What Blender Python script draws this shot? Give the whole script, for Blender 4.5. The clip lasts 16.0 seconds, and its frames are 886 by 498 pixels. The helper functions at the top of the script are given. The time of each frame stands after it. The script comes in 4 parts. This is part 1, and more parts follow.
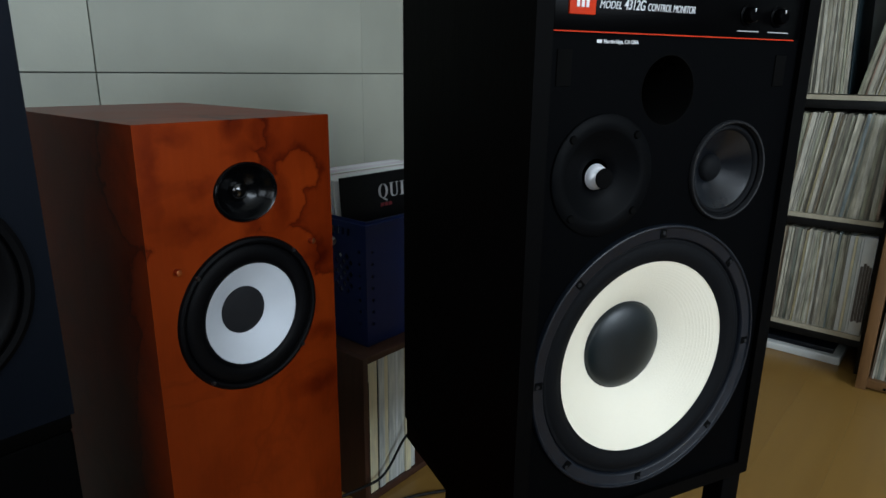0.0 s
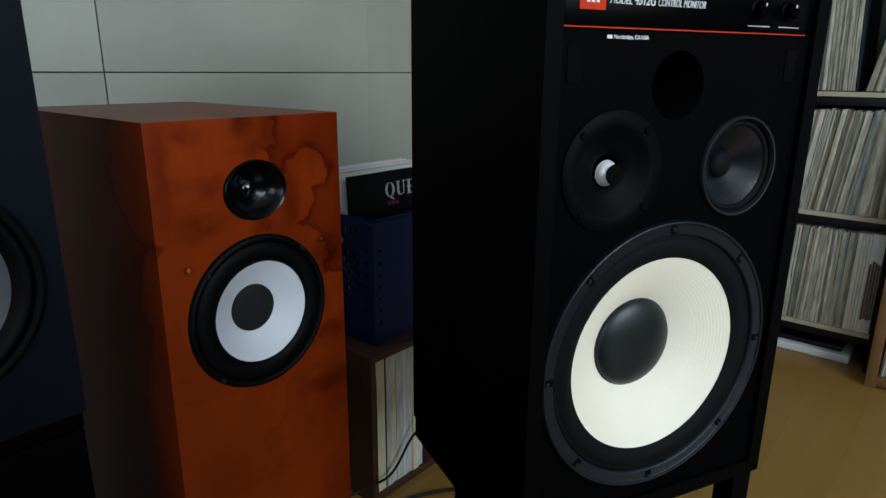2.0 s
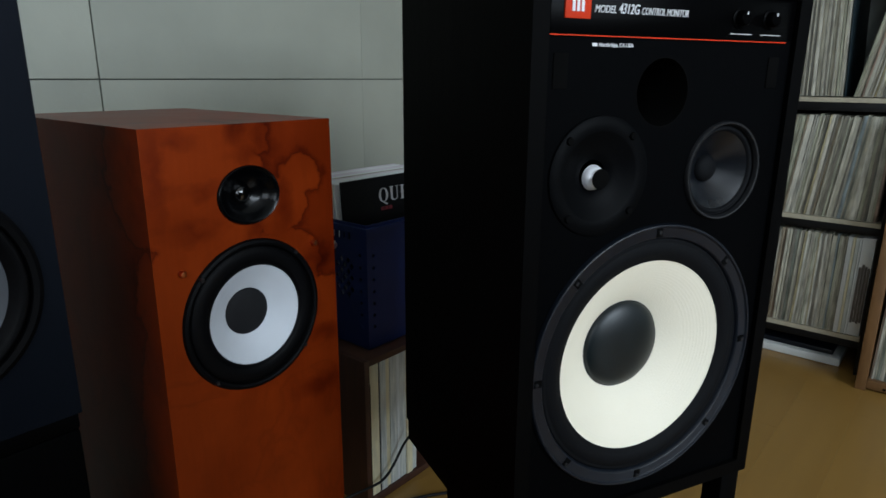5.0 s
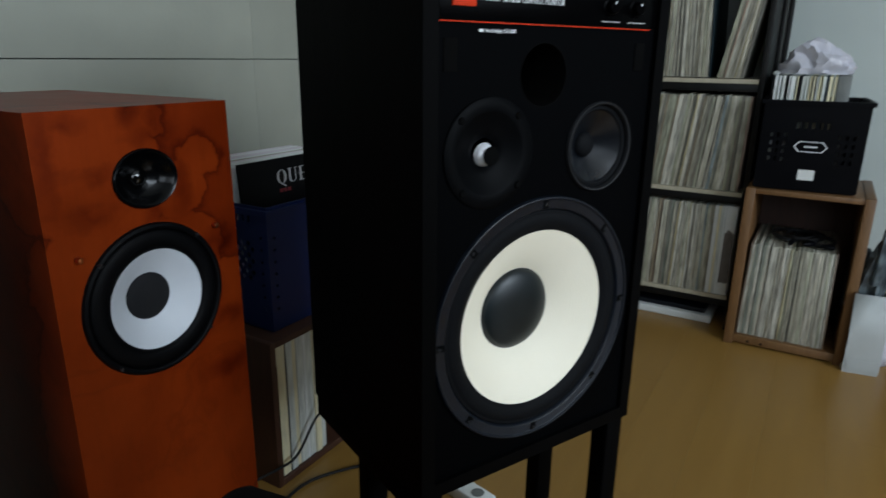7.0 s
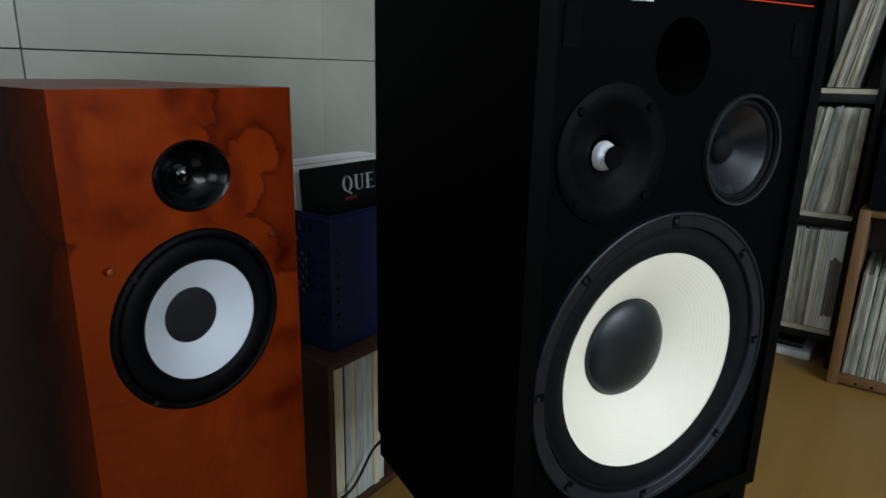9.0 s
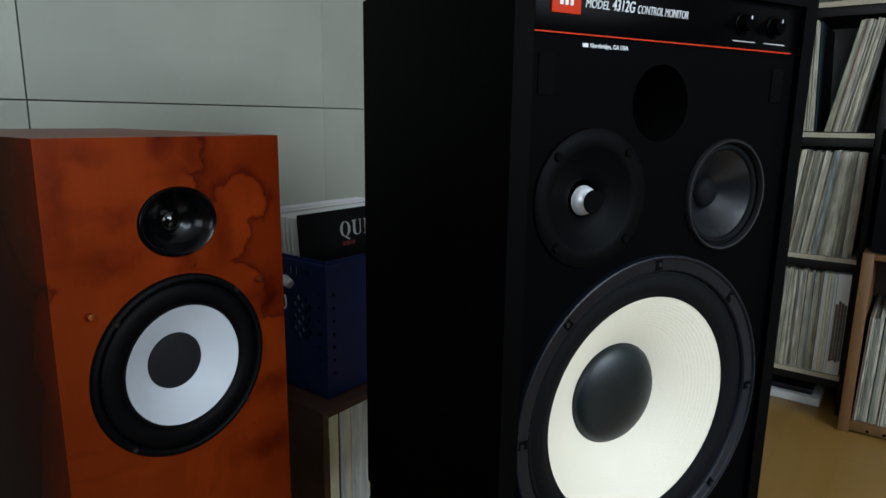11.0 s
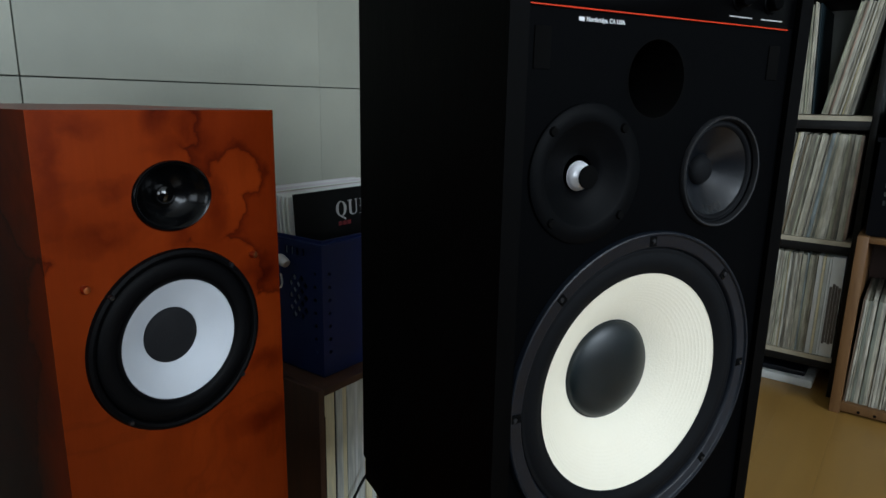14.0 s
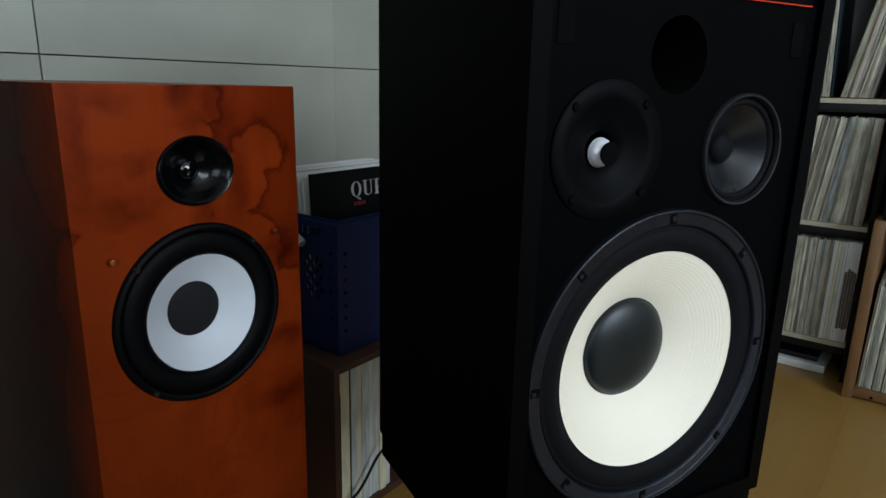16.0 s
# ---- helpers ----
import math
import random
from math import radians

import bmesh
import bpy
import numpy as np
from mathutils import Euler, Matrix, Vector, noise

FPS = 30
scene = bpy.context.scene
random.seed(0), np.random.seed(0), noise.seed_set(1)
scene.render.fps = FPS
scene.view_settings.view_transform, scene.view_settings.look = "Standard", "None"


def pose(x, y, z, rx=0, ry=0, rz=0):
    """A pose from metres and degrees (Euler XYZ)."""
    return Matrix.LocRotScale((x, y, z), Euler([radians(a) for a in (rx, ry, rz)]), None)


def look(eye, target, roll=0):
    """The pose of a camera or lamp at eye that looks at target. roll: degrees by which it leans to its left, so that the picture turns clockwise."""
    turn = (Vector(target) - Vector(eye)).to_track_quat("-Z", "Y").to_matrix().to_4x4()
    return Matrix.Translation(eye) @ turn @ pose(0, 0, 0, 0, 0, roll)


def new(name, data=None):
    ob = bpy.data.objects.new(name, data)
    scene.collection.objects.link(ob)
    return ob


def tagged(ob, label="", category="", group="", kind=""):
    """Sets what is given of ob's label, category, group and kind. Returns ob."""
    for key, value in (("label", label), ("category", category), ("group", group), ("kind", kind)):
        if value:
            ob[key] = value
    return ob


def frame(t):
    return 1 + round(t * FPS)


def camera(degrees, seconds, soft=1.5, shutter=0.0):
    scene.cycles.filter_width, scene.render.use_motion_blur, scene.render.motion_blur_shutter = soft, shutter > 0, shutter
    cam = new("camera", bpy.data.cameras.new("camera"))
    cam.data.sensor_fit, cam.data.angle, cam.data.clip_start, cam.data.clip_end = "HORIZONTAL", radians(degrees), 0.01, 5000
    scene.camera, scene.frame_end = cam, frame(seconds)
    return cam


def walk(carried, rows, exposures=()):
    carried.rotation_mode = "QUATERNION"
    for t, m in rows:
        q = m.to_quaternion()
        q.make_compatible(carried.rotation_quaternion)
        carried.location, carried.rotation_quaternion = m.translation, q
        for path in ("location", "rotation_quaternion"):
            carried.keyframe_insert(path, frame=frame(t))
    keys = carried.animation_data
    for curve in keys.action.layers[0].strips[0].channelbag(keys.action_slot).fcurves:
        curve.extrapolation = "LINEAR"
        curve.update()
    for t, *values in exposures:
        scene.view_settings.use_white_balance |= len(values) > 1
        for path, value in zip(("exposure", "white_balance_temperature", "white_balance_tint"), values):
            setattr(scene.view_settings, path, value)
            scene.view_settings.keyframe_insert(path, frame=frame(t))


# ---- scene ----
cam = camera(69.5, 16.0, shutter=0.5)
PATH = [
    (0, (-0.653, -0.238, 0.912), (0.826, 0.994, 0.372), 0.7),
    (0.5, (-0.653, -0.237, 0.911), (0.824, 0.997, 0.366), 0.5),
    (1, (-0.654, -0.236, 0.911), (0.818, 1.003, 0.364), 0.3),
    (1.5, (-0.654, -0.236, 0.909), (0.818, 1.005, 0.369), 0.3),
    (2, (-0.656, -0.234, 0.909), (0.814, 1.01, 0.368), 0.4),
    (2.5, (-0.658, -0.232, 0.911), (0.806, 1.02, 0.375), 0.3),
    (3, (-0.662, -0.229, 0.912), (0.787, 1.039, 0.369), 0.2),
    (3.2, (-0.66, -0.23, 0.913), (0.782, 1.046, 0.372), -0.1),
    (5.3, (-0.662, -0.255, 0.91), (0.842, 0.958, 0.394), 0.6),
    (5.5, (-0.661, -0.266, 0.91), (0.876, 0.897, 0.376), 0.7),
    (6, (-0.669, -0.287, 0.911), (0.936, 0.77, 0.356), 1.1),
    (6.5, (-0.687, -0.287, 0.915), (0.932, 0.738, 0.345), 1.2),
    (6.8, (-0.695, -0.283, 0.917), (0.967, 0.671, 0.351), 1.3),
    (7, (-0.692, -0.267, 0.914), (0.955, 0.707, 0.335), 0.7),
    (7.5, (-0.639, -0.211, 0.902), (0.927, 0.896, 0.333), -0.7),
    (8, (-0.613, -0.173, 0.894), (0.927, 0.985, 0.359), 0.7),
    (8.5, (-0.612, -0.158, 0.897), (0.933, 1.003, 0.383), 1.4),
    (9, (-0.601, -0.165, 0.88), (0.959, 0.966, 0.342), 1.2),
    (9.2, (-0.593, -0.174, 0.8805), (0.992, 0.957, 0.322), 1.2),
    (9.5, (-0.581, -0.188, 0.882), (1.016, 0.951, 0.489), 1.1),
    (9.6, (-0.583, -0.187, 0.8835), (1.003, 0.972, 0.516), 0.9),
    (9.7, (-0.584, -0.187, 0.884), (0.999, 0.98, 0.52), 0.8),
    (10.4, (-0.586, -0.186, 0.882), (0.99, 0.984, 0.505), 0.8),
    (11.2, (-0.588, -0.185, 0.88), (0.977, 0.99, 0.47), 0.8),
    (12, (-0.588, -0.185, 0.879), (0.97, 0.993, 0.448), 0.8),
    (12.5, (-0.59, -0.183, 0.878), (0.959, 1.005, 0.443), 0.8),
    (13, (-0.589, -0.181, 0.879), (0.966, 1.0, 0.448), 0.8),
    (13.5, (-0.589, -0.184, 0.877), (0.973, 0.987, 0.442), 1.0),
    (14, (-0.589, -0.188, 0.873), (0.977, 0.971, 0.422), 1.1),
    (14.5, (-0.591, -0.188, 0.87), (0.968, 0.973, 0.399), 1.1),
    (15, (-0.593, -0.187, 0.872), (0.965, 0.975, 0.399), 1.3),
    (15.5, (-0.596, -0.187, 0.868), (0.96, 0.97, 0.377), 1.3),
    (16, (-0.599, -0.184, 0.866), (0.94, 0.992, 0.368), 1.3),
]
EXPOSURES = ((0, 0.15), (3.2, 0.14), (5.3, 0.12), (6, 0.02), (6.9, 0.02), (7.6, 0.06), (9, 0.1), (12, 0.19), (16, 0.15))
walk(cam, [(t, look(eye, target, roll)) for t, eye, target, roll in PATH], EXPOSURES)

# ---- light ----
world = bpy.data.worlds.new("world")
scene.world = world
world.use_nodes = True
wn = world.node_tree.nodes
sky = wn.new("ShaderNodeTexSky")
sky.sky_type, sky.sun_disc = "NISHITA", False
sky.sun_elevation, sky.sun_rotation = radians(35), radians(250)
world.node_tree.links.new(sky.outputs[0], wn["Background"].inputs[0])
wn["Background"].inputs[1].default_value = 0.08


def area(name, m, w, h, watts, colour):
    d = bpy.data.lights.new(name, "AREA")
    d.shape, d.size, d.size_y, d.energy, d.color = "RECTANGLE", w, h, watts, colour
    ob = new(name, d)
    ob.matrix_world = m
    return ob


# daylight in the two unseen window openings: an added weak fill from the west, the main light from the south
area("west_fill_daylight", look((-2.34, -1.25, 1.45), (0.0, -0.2, 0.7)), 1.5, 1.1, 17, (0.79, 0.93, 1.07))
area("garden_daylight", look((-0.55, -2.93, 1.64), (0.2, 0.0, 0.9)), 1.9, 1.1, 85, (0.81, 0.94, 1.07))


# ---- materials ----
# figure of the tower's front veneer: centre x and z, half width, half height
WOOD_LOBES = (
    (0.066, 0.799, 0.031, 0.024), (0.04, 0.765, 0.036, 0.032), (-0.04, 0.78, 0.075, 0.062), (-0.085, 0.82, 0.085, 0.08), (0.005, 0.845, 0.02, 0.02),
    (0.03, 0.70, 0.062, 0.04), (0.0, 0.50, 0.2, 0.2), (-0.05, 0.69, 0.075, 0.09),
)
WOOD_SMUDGES = (
    (-0.0114, 0.855, 0.012, 0.015), (0.017, 0.846, 0.006, 0.012), (-0.104, 0.82, 0.008, 0.04), (-0.08, 0.849, 0.011, 0.007), (-0.05, 0.796, 0.012, 0.005),
    (-0.064, 0.754, 0.015, 0.007), (0.0047, 0.745, 0.011, 0.008), (0.0432, 0.768, 0.007, 0.018), (0.088, 0.697, 0.022, 0.014), (0.007, 0.829, 0.017, 0.005),
    (0.095, 0.60, 0.02, 0.01), (0.085, 0.53, 0.03, 0.009),
)


def mat(name, a, b=None, rough=0.5, scale=20.0, bump=0.1, bump_scale=200.0, metal=0.0, coat=0.0, spec=0.5, stretch=(1, 1, 1), random_mix=0.0, spread=0.25):
    """A node material: two tones mixed by noise, roughness variation, fine relief."""
    m = bpy.data.materials.new(name)
    m.use_nodes = True
    nt = m.node_tree
    n, l = nt.nodes, nt.links
    p = n["Principled BSDF"]
    b = b or tuple(c * 0.75 for c in a)
    co = n.new("ShaderNodeTexCoord")
    mp = n.new("ShaderNodeMapping")
    mp.inputs["Scale"].default_value = stretch
    l.new(co.outputs["Object"], mp.inputs["Vector"])
    nz = n.new("ShaderNodeTexNoise")
    nz.inputs["Scale"].default_value, nz.inputs["Detail"].default_value = scale, 6
    l.new(mp.outputs[0], nz.inputs["Vector"])
    rp = n.new("ShaderNodeValToRGB")
    rp.color_ramp.elements[0].position, rp.color_ramp.elements[1].position = 0.5 - spread, 0.5 + spread
    rp.color_ramp.elements[0].color, rp.color_ramp.elements[1].color = (*b, 1), (*a, 1)
    l.new(nz.outputs["Fac"], rp.inputs[0])
    out = rp.outputs[0]
    if random_mix:
        oi = n.new("ShaderNodeObjectInfo")
        hs = n.new("ShaderNodeHueSaturation")
        mr = n.new("ShaderNodeMapRange")
        mr.inputs["To Min"].default_value, mr.inputs["To Max"].default_value = 1 - random_mix, 1 + random_mix
        l.new(oi.outputs["Random"], mr.inputs["Value"])
        l.new(mr.outputs[0], hs.inputs["Value"])
        l.new(out, hs.inputs["Color"])
        out = hs.outputs[0]
    l.new(out, p.inputs["Base Color"])
    fine = n.new("ShaderNodeTexNoise")
    fine.inputs["Scale"].default_value, fine.inputs["Detail"].default_value = bump_scale, 4
    l.new(mp.outputs[0], fine.inputs["Vector"])
    rr = n.new("ShaderNodeMapRange")
    rr.inputs["To Min"].default_value, rr.inputs["To Max"].default_value = max(rough - 0.08, 0.02), min(rough + 0.08, 1)
    l.new(nz.outputs["Fac"], rr.inputs["Value"])
    l.new(rr.outputs[0], p.inputs["Roughness"])
    if bump:
        bp = n.new("ShaderNodeBump")
        bp.inputs["Strength"].default_value, bp.inputs["Distance"].default_value = bump, 0.001
        l.new(fine.outputs["Fac"], bp.inputs["Height"])
        l.new(bp.outputs[0], p.inputs["Normal"])
    p.inputs["Metallic"].default_value = metal
    p.inputs["Coat Weight"].default_value = coat
    p.inputs["Coat Roughness"].default_value = 0.08
    p.inputs["Specular IOR Level"].default_value = spec
    return m


def figured_wood(name):
    """Glossy red-orange veneer: soft clouds, curling dark figure, and the large dark lobes of the front."""
    m = mat(name, (0.215, 0.0265, 0.0026), (0.132, 0.0145, 0.0014), rough=0.36, scale=9, bump=0.02, coat=0.03, spec=0.1, spread=0.2)
    nt = m.node_tree
    n, l = nt.nodes, nt.links
    p = n["Principled BSDF"]

    def math_node(op, a, b=None):
        q = n.new("ShaderNodeMath")
        q.operation = op
        for i, v in enumerate((a, b)):
            if v is None:
                continue
            if isinstance(v, (int, float)):
                q.inputs[i].default_value = v
            else:
                l.new(v, q.inputs[i])
        return q.outputs[0]

    def ramp(fac, stops):
        q = n.new("ShaderNodeValToRGB")
        cr = q.color_ramp
        cr.elements[0].position, cr.elements[0].color = stops[0][0], (*stops[0][1], 1)
        cr.elements[1].position, cr.elements[1].color = stops[1][0], (*stops[1][1], 1)
        for pos, c in stops[2:]:
            cr.elements.new(pos).color = (*c, 1)
        l.new(fac, q.inputs[0])
        return q.outputs[0]

    def multiply(a, b, k=1.0):
        q = n.new("ShaderNodeMix")
        q.data_type, q.blend_type = "RGBA", "MULTIPLY"
        q.inputs["Factor"].default_value = k
        l.new(a, q.inputs["A"])
        l.new(b, q.inputs["B"])
        return q.outputs["Result"]

    co = n.new("ShaderNodeTexCoord").outputs["Object"]
    # coordinates bent by noise, so that every outline wanders
    bend = n.new("ShaderNodeTexNoise")
    bend.inputs["Scale"].default_value, bend.inputs["Detail"].default_value = 45, 5
    l.new(co, bend.inputs["Vector"])
    away = n.new("ShaderNodeVectorMath")
    away.operation = "SUBTRACT"
    away.inputs[1].default_value = (0.5, 0.5, 0.5)
    l.new(bend.outputs["Color"], away.inputs[0])
    small = n.new("ShaderNodeVectorMath")
    small.operation = "SCALE"
    small.inputs["Scale"].default_value = 0.036
    l.new(away.outputs[0], small.inputs[0])
    bent = n.new("ShaderNodeVectorMath")
    bent.operation = "ADD"
    l.new(co, bent.inputs[0])
    l.new(small.outputs[0], bent.inputs[1])
    def field(shapes):
        """How far inside the nearest ellipse, in units of two centimetres."""
        best = None
        for cx, cz, rx, rz in shapes:
            mp = n.new("ShaderNodeMapping")
            mp.inputs["Location"].default_value = (-cx / rx, 0, -cz / rz)
            mp.inputs["Scale"].default_value = (1 / rx, 12.0, 1 / rz)
            l.new(bent.outputs[0], mp.inputs["Vector"])
            ln = n.new("ShaderNodeVectorMath")
            ln.operation = "LENGTH"
            l.new(mp.outputs[0], ln.inputs[0])
            inside = math_node("MULTIPLY", math_node("SUBTRACT", 1.0, ln.outputs["Value"]), min(rx, rz) / 0.02)
            best = inside if best is None else math_node("MAXIMUM", best, inside)
        return math_node("ADD", math_node("MULTIPLY", best, 0.5), 0.5)

    shade = ramp(field(WOOD_LOBES), ((0.0, (0.86, 0.8, 0.78)), (0.3, (0.8, 0.72, 0.69)), (0.43, (0.56, 0.46, 0.42)), (0.485, (0.4, 0.3, 0.27)), (0.525, (0.85, 0.8, 0.77)), (0.6, (1.06, 1.08, 1.06))))
    smudge = ramp(field(WOOD_SMUDGES), ((0.3, (1, 1, 1)), (0.62, (0.62, 0.52, 0.48)), (0.8, (0.5, 0.4, 0.36))))
    # thin curls over the whole cabinet
    curl = n.new("ShaderNodeTexNoise")
    curl.inputs["Scale"].default_value, curl.inputs["Detail"].default_value, curl.inputs["Distortion"].default_value = 7.5, 4, 1.2
    l.new(co, curl.inputs["Vector"])
    veins = ramp(curl.outputs["Fac"], ((0.34, (0.72, 0.66, 0.62)), (0.45, (1, 1, 1)), (0.56, (1, 1, 1)), (0.6, (0.62, 0.54, 0.5)), (0.63, (0.9, 0.87, 0.84)), (0.72, (1, 1, 1))))
    grain = n.new("ShaderNodeTexNoise")
    grain.inputs["Scale"].default_value, grain.inputs["Detail"].default_value = 60, 5
    g2 = n.new("ShaderNodeMapping")
    g2.inputs["Scale"].default_value = (4.0, 4.0, 0.35)
    l.new(co, g2.inputs["Vector"])
    l.new(g2.outputs[0], grain.inputs["Vector"])
    lines = ramp(grain.outputs["Fac"], ((0.3, (0.93, 0.92, 0.91)), (0.7, (1, 1, 1))))
    old = p.inputs["Base Color"].links[0].from_socket
    l.new(multiply(multiply(multiply(multiply(old, shade), smudge), veins, 0.4), lines), p.inputs["Base Color"])
    return m


def spines(name):
    """Card sleeves: each takes its own tone, faded and scuffed along its height."""
    m = mat(name, (0.56, 0.55, 0.49), (0.27, 0.265, 0.235), rough=0.6, scale=16, bump=0.15, stretch=(1, 5, 1), spread=0.16)
    nt = m.node_tree
    n, l = nt.nodes, nt.links
    p = n["Principled BSDF"]
    oi = n.new("ShaderNodeObjectInfo")
    far = n.new("ShaderNodeMath")
    far.operation = "MULTIPLY"
    far.inputs[1].default_value = 137.0
    l.new(oi.outputs["Random"], far.inputs[0])
    shift = n.new("ShaderNodeCombineXYZ")
    l.new(far.outputs[0], shift.inputs[0])
    l.new(far.outputs[0], shift.inputs[2])
    l.new(shift.outputs[0], n["Mapping"].inputs["Location"])
    rp = n.new("ShaderNodeValToRGB")
    cr = rp.color_ramp
    cr.interpolation = "CONSTANT"
    tones = ((0.0, (1, 0.98, 0.92)), (0.14, (0.8, 0.78, 0.68)), (0.27, (0.62, 0.6, 0.52)), (0.38, (0.95, 0.92, 0.82)), (0.50, (0.3, 0.3, 0.28)), (0.54, (0.68, 0.7, 0.58)), (0.64, (0.5, 0.42, 0.32)), (0.66, (0.85, 0.76, 0.5)), (0.685, (0.45, 0.55, 0.62)), (0.7, (0.86, 0.85, 0.78)), (0.76, (1.1, 1.1, 1.06)), (0.8, (0.36, 0.4, 0.36)), (0.845, (0.62, 0.45, 0.38)), (0.86, (0.74, 0.72, 0.66)), (0.9, (1.05, 1.02, 0.95)), (0.93, (0.4, 0.38, 0.34)), (0.975, (0.4, 0.3, 0.24)))
    cr.elements[0].color = (*tones[0][1], 1)
    cr.elements[1].position, cr.elements[1].color = tones[1][0], (*tones[1][1], 1)
    for pos, c in tones[2:]:
        cr.elements.new(pos).color = (*c, 1)
    l.new(oi.outputs["Random"], rp.inputs[0])
    mx = n.new("ShaderNodeMix")
    mx.data_type, mx.blend_type = "RGBA", "MULTIPLY"
    mx.inputs["Factor"].default_value = 1.0
    l.new(p.inputs["Base Color"].links[0].from_socket, mx.inputs["A"])
    l.new(rp.outputs[0], mx.inputs["B"])
    l.new(mx.outputs["Result"], p.inputs["Base Color"])
    return m


M_CAB = mat("black_vinyl_wood", (0.0014, 0.0014, 0.0015), (0.0008, 0.0008, 0.0009), rough=0.6, scale=40, bump=0.25, bump_scale=260, stretch=(1, 1, 0.15), spec=0.03)
M_BAFFLE = mat("matt_black_baffle", (0.0008, 0.00095, 0.0013), (0.0005, 0.00065, 0.0009), rough=0.6, scale=12, bump=0.2, bump_scale=500, spec=0.02)
M_LABEL = mat("gloss_black_label", (0.0008, 0.0008, 0.001), rough=0.3, bump=0.0, spec=0.025)
M_CAST = mat("cast_slate_metal", (0.0052, 0.0078, 0.0128), (0.004, 0.006, 0.0098), spec=0.3, rough=0.4, scale=60, bump=0.25, bump_scale=700)
M_FOAM = mat("black_cloth_surround", (0.003, 0.0035, 0.0045), rough=0.7, spec=0.1, bump=0.3, bump_scale=800)
M_CREAM = mat("cream_paper_cone", (0.87, 0.81, 0.66), (0.82, 0.76, 0.61), rough=0.7, scale=9, bump=0.25, bump_scale=420)
M_DUST = mat("dark_paper_dust_cap", (0.0024, 0.0068, 0.0085), (0.0018, 0.005, 0.0064), spec=0.36, rough=0.4, scale=30, bump=0.06, bump_scale=600)
M_FLATCAP = mat("matt_dark_cap", (0.013, 0.013, 0.014), (0.009, 0.009, 0.01), rough=0.75, scale=40, spec=0.15, bump=0.3, bump_scale=600)
M_GLOSS = mat("gloss_black_dome", (0.002, 0.002, 0.002), rough=0.1, bump=0.0, spec=0.6)
M_RIM = mat("dull_grey_metal", (0.011, 0.0115, 0.013), rough=0.5, spec=0.25)
M_MIDCONE = mat("black_paper_cone", (0.0032, 0.0046, 0.007), rough=0.3, spec=0.42, bump=0.15)
M_METAL = mat("satin_white_metal", (0.82, 0.83, 0.86), (0.78, 0.79, 0.82), rough=0.3, metal=0.25, bump=0.0)
M_SCREW = mat("blackened_steel", (0.05, 0.05, 0.055), rough=0.35, metal=0.8, bump=0.05)
M_COPPER = mat("copper_pin", (0.6, 0.2, 0.08), rough=0.3, metal=1.0, bump=0.05)
M_HOLE = mat("unlit_black", (0.004, 0.004, 0.004), rough=0.95, bump=0.0, spec=0.0)
M_ORANGE = mat("orange_badge", (0.58, 0.036, 0.007), rough=0.6, spec=0.15, bump=0.0, spread=0.5)
M_WHITE = mat("white_print", (0.75, 0.76, 0.78), rough=0.5, bump=0.0, spread=0.5)
M_PRINT = mat("faded_white_print", (0.5, 0.5, 0.5), rough=0.6, bump=0.0, spread=0.5)
M_PLATE = mat("slate_plate", (0.0013, 0.0016, 0.002), (0.001, 0.0012, 0.0016), rough=0.5, spec=0.04, bump=0.15)
M_WOOD = figured_wood("figured_red_veneer")
M_HORN = mat("black_horn_plastic", (0.0016, 0.0018, 0.0021), rough=0.22, spec=0.22, bump=0.05)
M_SILVER = mat("silver_grey_cone", (0.63, 0.655, 0.69), (0.58, 0.61, 0.645), rough=0.62, spec=0.3, scale=25, bump=0.2, bump_scale=600, metal=0.1)
M_RUBBER = mat("rubber_surround", (0.0016, 0.0016, 0.002), rough=0.55, spec=0.09, bump=0.1)
M_GREYFRONT = mat("charcoal_front", (0.0042, 0.006, 0.0098), (0.003, 0.0045, 0.0078), spec=0.06, rough=0.6, scale=6, bump=0.15)
M_GREYCONE = mat("grey_cone", (0.05, 0.056, 0.065), rough=0.55, bump=0.2)
M_WALL = mat("wall_panel", (0.335, 0.342, 0.284), (0.272, 0.28, 0.234), rough=0.6, scale=3.4, bump=0.35, bump_scale=90, random_mix=0.05, spread=0.2)
M_JOINT = mat("dark_joint", (0.15, 0.156, 0.14), rough=0.9)
M_PLASTER = mat("pale_plaster", (0.43, 0.475, 0.455), (0.38, 0.42, 0.4), rough=0.7, scale=3, bump=0.3, bump_scale=120)
M_CEIL = mat("white_ceiling", (0.76, 0.77, 0.76), rough=0.9)
M_PLANK = mat("floor_plank", (0.282, 0.156, 0.038), (0.238, 0.127, 0.03), rough=0.33, scale=5, bump=0.04, bump_scale=120, stretch=(0.4, 5, 1), random_mix=0.015)
# tone of the two unseen walls, kept dark to cut bounced fill light
M_DARKENED_WALL = mat("darkened_brown_wall", (0.16, 0.11, 0.07), (0.11, 0.075, 0.045), rough=0.6, scale=4, stretch=(8, 8, 0.6))
M_BLACKSHELF = mat("black_shelf_board", (0.004, 0.004, 0.004), rough=0.5, spec=0.25, bump=0.15)
M_EDGE = mat("pale_board_edge", (0.43, 0.39, 0.29), (0.34, 0.3, 0.22), rough=0.6, scale=50)
M_PINE = mat("stained_pine", (0.17, 0.085, 0.03), (0.115, 0.055, 0.019), rough=0.5, scale=12, bump=0.15, stretch=(6, 6, 0.7))
